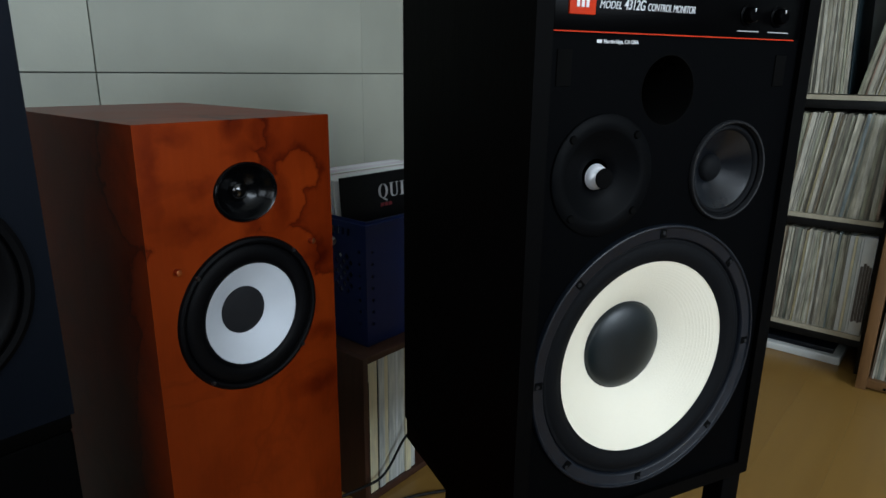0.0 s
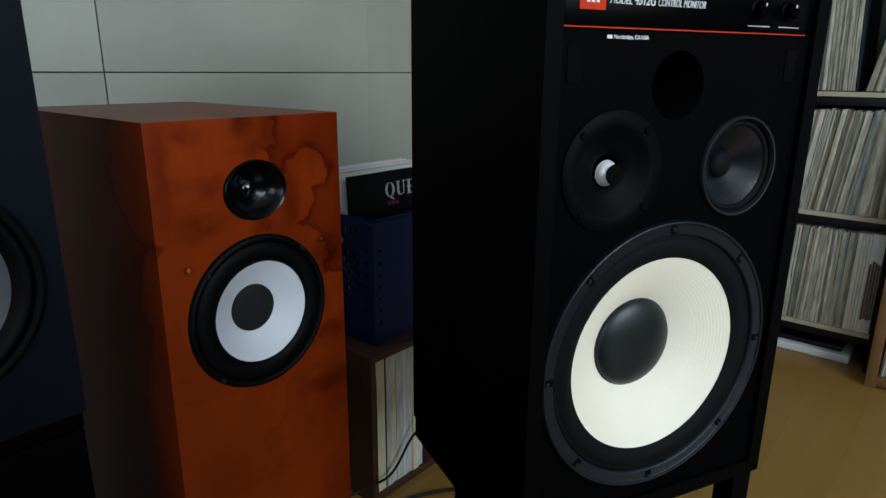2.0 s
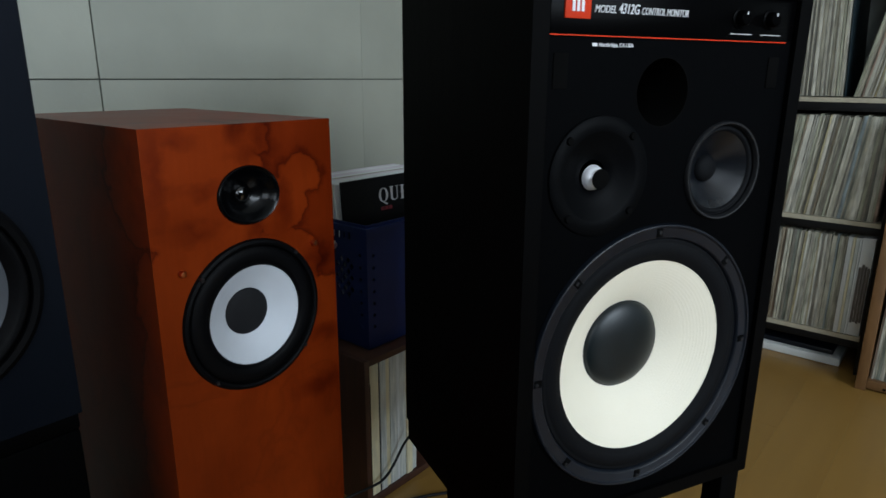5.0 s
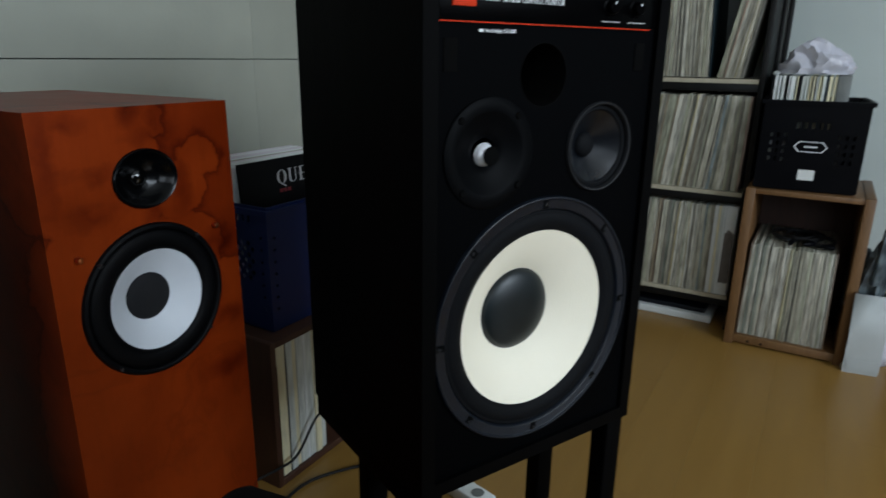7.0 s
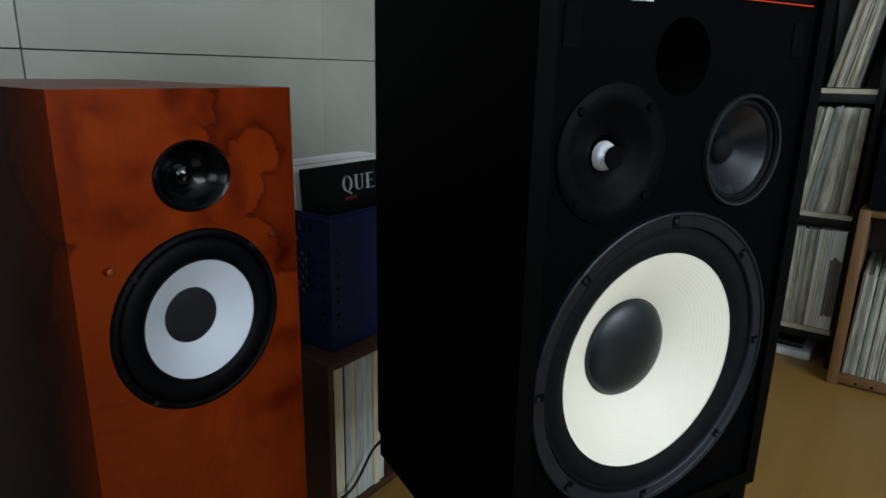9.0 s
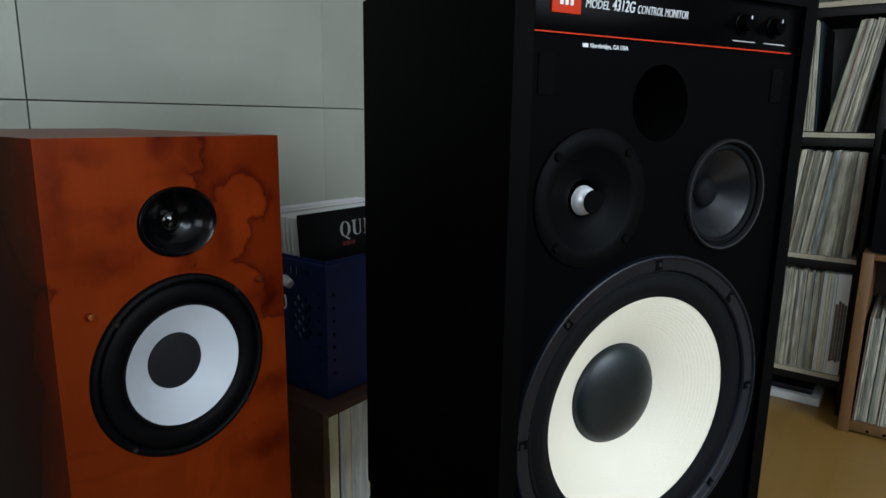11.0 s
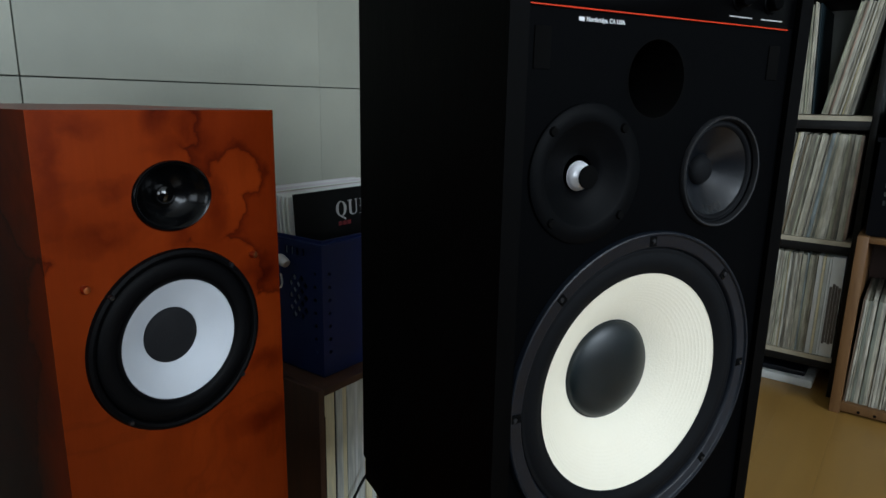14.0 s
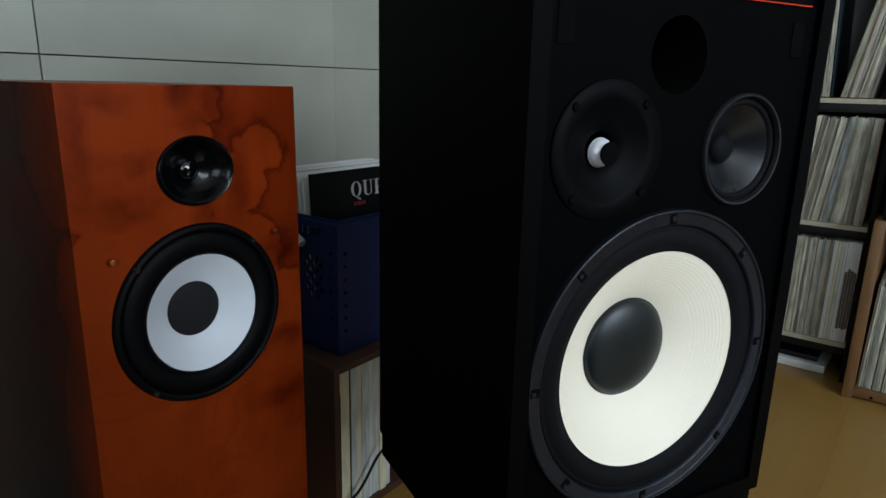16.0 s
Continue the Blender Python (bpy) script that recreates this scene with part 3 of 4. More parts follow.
# ---- dark bookshelf speaker on its stand ----
LY = 0.30
ls = thing("bookshelf_speaker", pose(-0.584, LY, 0.633), "charcoal bookshelf loudspeaker with a grey cone on a dark stand", "loudspeaker")
part("front_panel", pierced(rect_pts(-0.1, 0.1, 0, 0.37), [circle_pts(0, 0.124, 0.078), circle_pts(0, 0.275, 0.03, 40)], 0, 0.02), M_GREYFRONT, ls, "charcoal front panel")
part("cabinet", box(-0.1, 0.1, 0.0202, 0.34, 0, 0.37, 0.002), M_CAB, ls)
l2 = part("woofer", lathe([(0.077, 0.003), (0.079, -0.004), (0.083, -0.005), (0.0865, -0.003), (0.0872, 0.0006)], 0, 0, 0.124, seg=96), M_RUBBER, ls)
part("surround", lathe([(0.0775, 0.001), (0.0765, -0.004), (0.0735, -0.0052), (0.0695, -0.002), (0.0645, 0.004)], 0, 0, 0.124, seg=96), M_RUBBER, l2, sharp=80)
part("cone", lathe([(0.065, 0.0038), (0.05, 0.012), (0.035, 0.02), (0.025, 0.025)], 0, 0, 0.124, seg=96), M_GREYCONE, l2, "plain grey cone")
part("dust_cap", lathe([(0.028, 0.0245), (0.024, 0.02), (0.014, 0.016), (0, 0.0145)], 0, 0, 0.124, seg=48), M_DUST, l2)
part("tweeter", lathe([(0.04, 0.0006), (0.039, -0.003), (0.029, -0.001), (0.018, 0.006), (0.013, 0.002), (0.007, -0.001), (0, -0.002)], 0, 0, 0.275, seg=48), M_HORN, ls)
# solid block put in for the darkness below; its depth darkens the tower's reflections
ss = thing("speaker_stand", pose(-0.584, LY + 0.12, 0), "solid black pedestal filling in the dark under the charcoal speaker", "speaker stand")
part("top_plate", box(-0.098, 0.098, -0.118, 0.24, 0.618, 0.633, 0.002), M_CAB, ss)
part("column", box(-0.098, 0.098, -0.118, 0.24, 0.025, 0.618, 0.004), M_CAB, ss)
part("base_plate", box(-0.11, 0.11, -0.13, 0.25, 0, 0.025, 0.003), M_CAB, ss)


# ---- records ----
REC = []
for i, th in enumerate((0.0032, 0.0038, 0.0045, 0.005, 0.006, 0.0075, 0.0095)):
    hgt = 0.312 + 0.0015 * (i % 4)
    REC.append((th, mesh_of(box(0, hgt, -th / 2, th / 2, 0, hgt, 0.0006), "record", M_SPINE)))


def records(start, end, step, base, group, label, rnd, lean=lambda k: 0.0, inset=0.006, weights=(2, 2, 3, 4, 5, 5, 4)):
    """Records on edge along a line from start to end (distance along step), spine to the front; lean in degrees."""
    pos, made = start, []
    while pos < end:
        th, me = rnd.choices(REC, weights)[0]
        k = (pos - start) / (end - start)
        ob = new("record", me)
        ob.matrix_world = base @ pose(rnd.uniform(0, inset), pos + th / 2, 0, lean(k) + rnd.uniform(-0.25, 0.25), 0, rnd.uniform(-0.3, 0.3)) @ Matrix.Diagonal((1, 1, rnd.uniform(0.985, 1.0), 1))
        tagged(ob, label, "record", group)
        made.append(ob)
        pos += th + rnd.choice((0.0002, 0.0004, 0.0008, 0.0018))
    return made


# ---- black record shelf on the east side ----
SX = 1.60
sh = thing("record_shelf", pose(SX, 0, 0), "tall black shelf unit full of vinyl records", "shelf")
SYA, SYB, STOP = -0.076, 0.33, 1.95
for y0, y1 in ((SYA, SYA + 0.017), (SYB - 0.017, SYB)):
    part("side_panel", box(0, 0.335, y0, y1, 0, STOP, 0.001), M_BLACKSHELF, sh)
LEVELS = (0.126, 0.490, 0.854, 1.218, 1.582)
for z in LEVELS:
    b = part("shelf_board", box(0.004, 0.335, SYA + 0.017, SYB - 0.017, z - 0.04, z - 0.0145, 0.001), M_BLACKSHELF, sh)
    part("board_edge", box(-0.002, 0.33, SYA + 0.0175, SYB - 0.0175, z - 0.0142, z - 0.0005), M_EDGE, b, "pale top layer of the board")
part("top_board", box(0, 0.335, SYA + 0.017, SYB - 0.017, STOP - 0.025, STOP, 0.001), M_BLACKSHELF, sh)
part("back_board", box(0.336, 0.345, SYA, SYB, 0, STOP), M_BLACKSHELF, sh)

rnd = random.Random(7)
ya = SYA + 0.019
LAB = "thin worn vinyl record sleeve standing upright on the shelf"
bs = thing("record_set", pose(SX + 0.006, ya + 0.003, 0.126), "thick white boxed record set with a brown printed spine", "record set", "records on the shelf")
part("case", box(0, 0.312, 0, 0.034, 0, 0.314, 0.0008), M_BAG, bs)
for k in range(4):
    part("spine_print", box(-0.0006, 0.0004, 0.001 + 0.0078 * k, 0.0082 + 0.0078 * k, 0.045 - 0.004 * (k % 2), 0.222 + 0.005 * (k % 3)), M_BROWNPRINT, bs, "brown printed band")
py_ = ya + 0.038
for th, mt in ((0.006, M_BAG), (0.009, M_GREYCARD), (0.007, M_OLDCARD), (0.012, M_BAG)):
    solo("record_set", box(0, 0.312, 0, th, 0, 0.312, 0.0008), mt, pose(SX + 0.006, py_, 0.126), "thick white boxed record set on the shelf", "record set", "records on the shelf")
    py_ += th + 0.0008
records(py_ + 0.001, SYB - 0.02, 1, pose(SX + 0.004, 0, 0.126), "records on the shelf", LAB, rnd, lambda k: 1.5 * (k > 0.3))
records(ya + 0.014, SYB - 0.055, 1, pose(SX + 0.004, 0, 0.490), "records on the shelf", LAB, rnd, lambda k: 1.0 + 5.0 * min(k * 3, 1))
records(ya + 0.046, ya + 0.125, 1, pose(SX + 0.004, 0, 0.8565), "records on the shelf", "leaning vinyl record sleeve on the black shelf", rnd, lambda k: 8.5 + 2.0 * k)
solo("record", box(0, 0.312, 0, 0.004, 0, 0.312, 0.0006), M_TEAL, pose(SX + 0.012, ya + 0.146, 0.8565, -3.2), "dark teal record sleeve ending an upright row", "record", "records on the shelf")
records(ya + 0.153, SYB - 0.085, 1, pose(SX + 0.004, 0, 0.8565), "records on the shelf", LAB, rnd, lambda k: -3.0 + 2.0 * k)
records(ya + 0.002, SYB - 0.27, 1, pose(SX + 0.004, 0, 1.2185), "records on the shelf", LAB, rnd, lambda k: 0.5)

# dark door post behind the shelf
post = thing("door_post", pose(1.864, -0.108, 0), "black door post with a grey strip", "door post", kind="structure")
part("post_front", box(0, 0.033, 0, 0.014, 0, 2.3, 0.002), M_BLACKSHELF, post)
part("grey_strip", box(0.008, 0.033, 0.0145, 0.022, 0, 2.3), M_GREYBOX, post, "grey strip")
part("post_back", box(0, 0.033, 0.0225, 0.031, 0, 2.3, 0.002), M_BLACKSHELF, post)

# flat white device under the lowest board
fd = thing("flat_device", pose(1.63, 0.11, 0), "flat white box with a dark top under the shelf", "device")
part("case", box(0, 0.26, -0.125, 0.2, 0.0, 0.028, 0.005), M_BAG, fd)
part("dark_top", box(0.02, 0.25, -0.10, 0.18, 0.0282, 0.046, 0.004), M_CAST, fd)

def plug_shape(r, length):
    """A small rounded plug, lying along y."""
    return lathe([(0, -length), (r * 0.7, -length), (r, -length * 0.7), (r, length * 0.4), (r * 0.5, length), (0, length)], seg=14)


# pine cube with records
CX = 1.50
cb = thing("wooden_cube", pose(CX, 0, 0), "open stained-pine record cube standing on the floor", "cube shelf")
CY0, CH = -0.424, 0.53
CY1 = -0.105
part("side_board", box(-0.004, 0.36, CY1, CY1 + 0.028, 0, CH, 0.0015), M_PINE, cb)
part("side_board", box(-0.004, 0.36, CY0, CY0 + 0.028, 0, CH, 0.0015), M_PINE, cb)
part("bottom_board", box(0, 0.36, CY0 + 0.028, CY1, 0.008, 0.034, 0.001), M_PINE, cb)
part("top_board", box(0, 0.36, CY0 + 0.028, CY1, CH - 0.018, CH - 0.002, 0.001), M_PINE, cb)
part("back_board", box(0.352, 0.36, CY0 + 0.028, CY1, 0.034, CH - 0.026), M_DARKWOOD, cb)
for ky in (-0.15, -0.19):
    part("knot_hole", lathe([(0, -0.0015), (0.004, -0.001), (0.0045, 0.0)], 0, 0, 0, seg=10), M_HOLE, cb).matrix_basis = pose(-0.0002, ky, 0.016, 0, 0, -90)
records(CY0 + 0.06, CY1 - 0.004, 1, pose(CX + 0.015, 0, 0.0345), "records in the pine cube", "worn vinyl record sleeve packed into the pine cube", rnd, lambda k: -1.0 + 2.5 * k)
jw = thing("cable_bundle", pose(CX + 0.01, -0.255, 0.349), "small black cables and plugs lying on the records", "cables")
rj = random.Random(3)
for i in range(4):
    cx, cy, r = 0.09 + 0.06 * rj.random(), -0.05 + 0.03 * i, 0.035 + 0.02 * rj.random()
    tube("loop", [(cx + 1.3 * r * math.cos(k * 0.8 + i), cy + r * math.sin(k * 0.8 + i), 0.006 + 0.004 * (i % 3) + 0.012 * rj.random()) for k in range(20)], 0.004, M_CABLE, jw)
for i in range(3):
    part("plug", moved(plug_shape(0.008, 0.02), pose(0.03 + 0.02 * rj.random(), -0.07 + 0.05 * i, 0.012, 0, 90 * rj.random(), 40 * i)), M_CRATE, jw)

# black plastic crate on the cube
cr_ = thing("plastic_crate", pose(CX + 0.02, -0.232, CH, 0, 0, -90 + 3), "black slotted plastic crate on the pine cube", "crate")
W2, CRH, CRD = 0.139, 0.270, 0.30
slots = []
for s in (-1, 1):
    for i in range(3):
        for j in range(4):
            cxs = s * (0.072 + 0.018 * i)
            slots.append(rect_pts(cxs - 0.004, cxs + 0.004, 0.088 + 0.024 * j, 0.101 + 0.024 * j))
slots += [rect_pts(-0.045 + 0.02 * i, -0.036 + 0.02 * i, 0.188, 0.207) for i in range(5)]
part("front_wall", pierced(rect_pts(-W2, W2, 0.004, CRH), slots, 0.0, 0.006), M_CRATE, cr_)
part("back_wall", box(-W2, W2, CRD - 0.006, CRD, 0.004, CRH), M_CRATE, cr_)
for s in (-1, 1):
    sl = [rect_pts(0.03 + 0.03 * i, 0.05 + 0.03 * i, 0.06 + 0.06 * j, 0.10 + 0.06 * j) for i in range(8) for j in range(3)]
    w = pierced(rect_pts(0.006, CRD - 0.006, 0.004, CRH), sl, -0.003, 0.003)
    moved(w, pose(s * (W2 - 0.003), 0, 0, 0, 0, 90))
    part("side_wall", w, M_CRATE, cr_)
part("base", box(-W2 + 0.006, W2 - 0.006, 0.006, CRD - 0.006, 0.0, 0.01), M_CRATE, cr_)
part("rim", pierced(rect_pts(-W2 - 0.008, W2 + 0.008, -0.008, CRD + 0.008), [rect_pts(-W2 + 0.005, W2 - 0.005, 0.005, CRD - 0.005)], 0, 0.012), M_CRATE, cr_).matrix_basis = pose(0, 0, CRH, -90, 0, 0) @ Matrix()
hexa = [(-0.045, 0), (-0.032, 0.016), (0.032, 0.016), (0.045, 0), (0.032, -0.016), (-0.032, -0.016)]
part("emblem", moved(pierced(hexa, [[(x * 0.92, z * 0.86) for x, z in hexa]], -0.002, -0.0003), pose(0, 0, 0.135)), M_WHITE, cr_, "white outlined emblem")
part("emblem_bar", box(-0.018, 0.018, -0.002, -0.0003, 0.133, 0.137), M_WHITE, cr_)
part("sticker", box(-0.022, 0.022, -0.0016, -0.0003, 0.035, 0.066), M_BAG, cr_, "small white paper sticker")
cy_ = -0.270
rc = random.Random(11)
while cy_ < -0.104:
    th = rc.choice((0.003, 0.004, 0.0055, 0.008))
    mt = rc.choice((M_BAG, M_GREYCARD, M_GREYCARD, M_SLEEVE_BLACK, M_OLDCARD, M_TEAL))
    solo("record", box(0, 0.312, 0, th, 0, 0.312, 0.0006), mt, pose(CX + 0.055 + 0.005 * rc.random(), cy_, CH + 0.026, 0.6 * rc.uniform(-1, 1)), "dark record sleeve filed in the black crate" if mt in (M_SLEEVE_BLACK, M_TEAL) else "pale record sleeve filed in the black crate", "record", "records in the crate")
    cy_ += th + 0.0012
solo("record_set", box(0, 0.312, 0, 0.034, 0, 0.317, 0.001), M_GREYBOX, pose(CX + 0.055, -0.307, CH + 0.024), "thick grey boxed record set in the crate", "record set", "records in the crate")

# crumpled bag on the crate
bg = bmesh.new()
bmesh.ops.create_icosphere(bg, subdivisions=4, radius=1.0)
for v in bg.verts:
    d = v.co.normalized()
    fold = abs(noise.noise(d * 1.7 + Vector((3, 1, 0)))) + 0.35 * abs(noise.noise(d * 3.6 + Vector((0, 4, 2))))
    k = 1.0 - 0.5 * fold + 0.025 * noise.noise(d * 9)
    ridge = 1.08 - 0.35 * abs(d.y - 0.2)
    v.co = Vector((d.x * 0.085 * k, d.y * 0.118 * k, max(d.z * 0.104 * k * ridge, -0.004)))
solo("plastic_bag", bg, M_FILM, pose(CX + 0.15, -0.212, CH + 0.348), "crumpled white plastic bag lying on the records", "bag", sharp=34)
sc = bmesh.new()
bmesh.ops.create_icosphere(sc, subdivisions=3, radius=1.0)
for v in sc.verts:
    d = v.co.normalized()
    v.co = d * (0.011 - 0.005 * abs(noise.noise(d * 3.0)))
    v.co.z *= 0.7
solo("paper_scrap", sc, M_PAPER, pose(CX + 0.08, -0.106, CH + 0.345), "small crumpled scrap of white paper on the records", "paper", sharp=30)

# paper bag on the floor
pb = thing("paper_bag", pose(1.468, -0.468, 0, 0, 0, -82), "white paper bag with bottles standing on the floor", "bag")
body = bmesh.new()
lv = [(0.0, 0.046, 0.075), (0.02, 0.048, 0.078), (0.12, 0.047, 0.074), (0.25, 0.05, 0.062)]
rings = [[body.verts.new((sx * a, 0.075 + sy * b, z)) for sx, sy in ((-1, -1), (1, -1), (1, 0), (1, 1), (-1, 1), (-1, 0))] for z, a, b in lv]
for r0, r1 in zip(rings, rings[1:]):
    for i in range(6):
        body.faces.new((r0[i], r0[(i + 1) % 6], r1[(i + 1) % 6], r1[i]))
body.faces.new(rings[0])
for i, s in ((2, 0.016), (5, -0.016)):
    for r in rings[1:]:
        r[i].co.x -= s
bo = part("bag_body", body, M_PAPER, pb, sharp=20)
md_ = bo.modifiers.new("thick", "SOLIDIFY")
md_.thickness = 0.0012
part("fold_flap", box(-0.04, 0.04, -0.0045, -0.0035, 0.015, 0.045), M_PAPER, pb)
for bx, by, z0, hh, wide, tilt, turn_ in ((-0.012, 0.06, 0.10, 0.40, 0.05, 3, 20), (0.016, 0.085, 0.10, 0.44, 0.045, -4, 70), (0.002, 0.11, 0.08, 0.36, 0.055, 6, 130)):
    wr = bmesh.new()
    rows = []
    for j in range(9):
        u = j / 8
        r = wide * (0.55 + 0.75 * math.sin(2.4 * u)) * (1 - 0.72 * u * u)
        rows.append([wr.verts.new((r * math.cos(a) * (1 + 0.8 * noise.noise(Vector((3 * math.cos(a), 3 * math.sin(a), 5 * u + turn_)))), 0.45 * r * math.sin(a), hh * u)) for a in [i * math.pi / 9 for i in range(18)]])
    for r0, r1 in zip(rows, rows[1:]):
        for i in range(18):
            wr.faces.new((r0[i], r0[(i + 1) % 18], r1[(i + 1) % 18], r1[i]))
    wr.faces.new(rows[0])
    wr.faces.new(rows[-1])
    solo("film_wrap", moved(wr, pose(bx, by, z0 * 0.04, 0, tilt, turn_)), M_LEAFGREY, pb.matrix_world.copy(), "dark grey-green crumpled film wrap stuffed in the paper bag", "wrapping", "wraps in the bag", sharp=25)
sheet = bmesh.new()
cols = []
for j in range(11):
    u = j / 10
    cols.append([sheet.verts.new((0.034 * w * (1 - 0.5 * u * u) + 0.012 * math.sin(5 * u + w), 0.012 * math.sin(4 * u) + 0.02 * w * w, 0.37 * u)) for w in (-1, -0.6, -0.2, 0.2, 0.6, 1)])
for r0, r1 in zip(cols, cols[1:]):
    for i in range(5):
        sheet.faces.new((r0[i], r0[i + 1], r1[i + 1], r1[i]))
shob = solo("paper_sheet", sheet, M_FILM, pose(1.555, -0.515, 0.0, 5, 0, -70), "curled white paper sheet standing behind the bag", "paper", sharp=60)
shob.modifiers.new("thick", "SOLIDIFY").thickness = 0.001

# door leaf slid back along the wall, with its handle
dr_ = thing("door_1", pose(X1 - 0.045, -0.545, 0, 0, 0, 90), "pale sliding door leaf with a steel handle", "door", kind="structure")
part("door_leaf", box(0.0, 0.8, 0.0, 0.035, 0.01, 2.02, 0.003), M_PLASTER, dr_)
hd = part("door_handle", lathe([(0, -0.006), (0.02, -0.006), (0.024, -0.004), (0.024, 0.0)], 0.055, 0, 0.835, seg=28, sz=1.4), M_SCREW, dr_, "dark oval handle plate")
part("grip", box(0.049, 0.061, -0.03, -0.006, 0.815, 0.86, 0.004), M_SCREW, hd)
tag_ = thing("hanging_tag", pose(X1 - 0.085, -0.489, 0.70, 0, 0, 90), "small grey tag hanging from the door handle", "tag")
part("card", box(-0.02, 0.022, 0, 0.004, -0.02, 0.075, 0.0015), M_GREYBOX, tag_)
tube("cord", [(0, 0.002, 0.07), (-0.002, 0.0, 0.10), (0.002, 0.004, 0.135)], 0.0015, M_CABLE, tag_)


# ---- wooden record box, blue basket and its records by the north wall ----
BX0, BX1, BY0, BY1, BH = 0.152, 0.66, 0.64, 0.985, 0.345
bx = thing("record_box", pose(BX0, BY0, 0), "dark brown wooden record box on the floor", "record box")
bw = BX1 - BX0
part("side_board", box(0, 0.014, 0, BY1 - BY0, 0, BH, 0.001), M_DARKWOOD, bx)
part("side_board", box(bw - 0.014, bw, 0, BY1 - BY0, 0, BH, 0.001), M_DARKWOOD, bx)
part("top_board", box(0.014, bw - 0.014, 0.0, BY1 - BY0, BH - 0.014, BH, 0.001), M_DARKWOOD, bx)
part("bottom_board", box(0.014, bw - 0.014, 0.0, BY1 - BY0, 0.0, 0.016, 0.001), M_DARKWOOD, bx)
part("back_board", box(0.014, bw - 0.014, BY1 - BY0 - 0.01, BY1 - BY0, 0.016, BH - 0.014), M_DARKWOOD, bx)
px_ = 0.0165
for th, mt, hh in ((0.0035, M_SLEEVE_BLACK, 0.27), (0.024, M_OLDCARD, 0.312), (0.003, M_SLEEVE_BLACK, 0.31), (0.017, M_GREYCARD, 0.312), (0.012, M_OLDCARD, 0.31), (0.02, M_GREYCARD, 0.312), (0.008, M_BAG, 0.31), (0.021, M_GREYCARD, 0.31), (0.018, M_OLDCARD, 0.312), (0.016, M_GREYCARD, 0.31)):
    solo("record_set", box(0, th, 0, 0.312, 0, hh, 0.0008), mt, pose(BX0 + px_, BY0 + 0.004 + 0.004 * rnd.random(), 0.0165), "boxed record set with a faded card spine" if mt is not M_SLEEVE_BLACK else "thin black record sleeve in the brown box", "record set", "records in the brown box")
    px_ += th + 0.0006

bk = thing("plastic_basket", pose(0.20, 0.675, BH), "blue perforated plastic basket on the brown box", "basket")
BW, BD, BKH = 0.36, 0.27, 0.272
def basket_wall(length, lattice):
    """A perforated side: a column of round holes by each edge, a diamond lattice, and slots below the rim."""
    hs = []
    for j in range(7):
        hs.append(circle_pts(0.018, 0.05 + 0.026 * j, 0.0042, 10))
        hs.append(circle_pts(length - 0.018, 0.05 + 0.026 * j, 0.0042, 10))
    for i in range(-2, 3):
        for j in range(-3, 4):
            if abs(i) + abs(j) < 5 and (i + j) % 2 == 0:
                cx, cz = lattice + 0.0105 * i, 0.152 + 0.0125 * j
                hs.append([(cx, cz - 0.0085), (cx + 0.0062, cz), (cx, cz + 0.0085), (cx - 0.0062, cz)])
    hs += [rect_pts(lattice - 0.02 + 0.016 * i, lattice - 0.014 + 0.016 * i, 0.235, 0.25) for i in range(4)]
    return pierced(rect_pts(0, length, 0.004, BKH), hs, 0.0, 0.003)


part("wall", basket_wall(BW, BW / 2), M_BLUE, bk)
part("wall", moved(basket_wall(BW, BW / 2), pose(0, BD - 0.003, 0)), M_BLUE, bk)
part("wall", moved(basket_wall(BD - 0.006, 0.066), pose(0.003, 0.003, 0, 0, 0, 90)), M_BLUE, bk)
part("wall", moved(basket_wall(BD - 0.006, 0.066), pose(BW, 0.003, 0, 0, 0, 90)), M_BLUE, bk)
part("base", box(0.003, BW - 0.003, 0.003, BD - 0.003, 0, 0.006), M_BLUE, bk)
rim = pierced(rect_pts(-0.008, BW + 0.008, -0.008, BD + 0.008), [rect_pts(0.004, BW - 0.004, 0.004, BD - 0.004)], 0, 0.012)
part("rim", rim, M_BLUE, bk).matrix_basis = pose(0, 0, BKH - 0.006, -90, 0, 0)

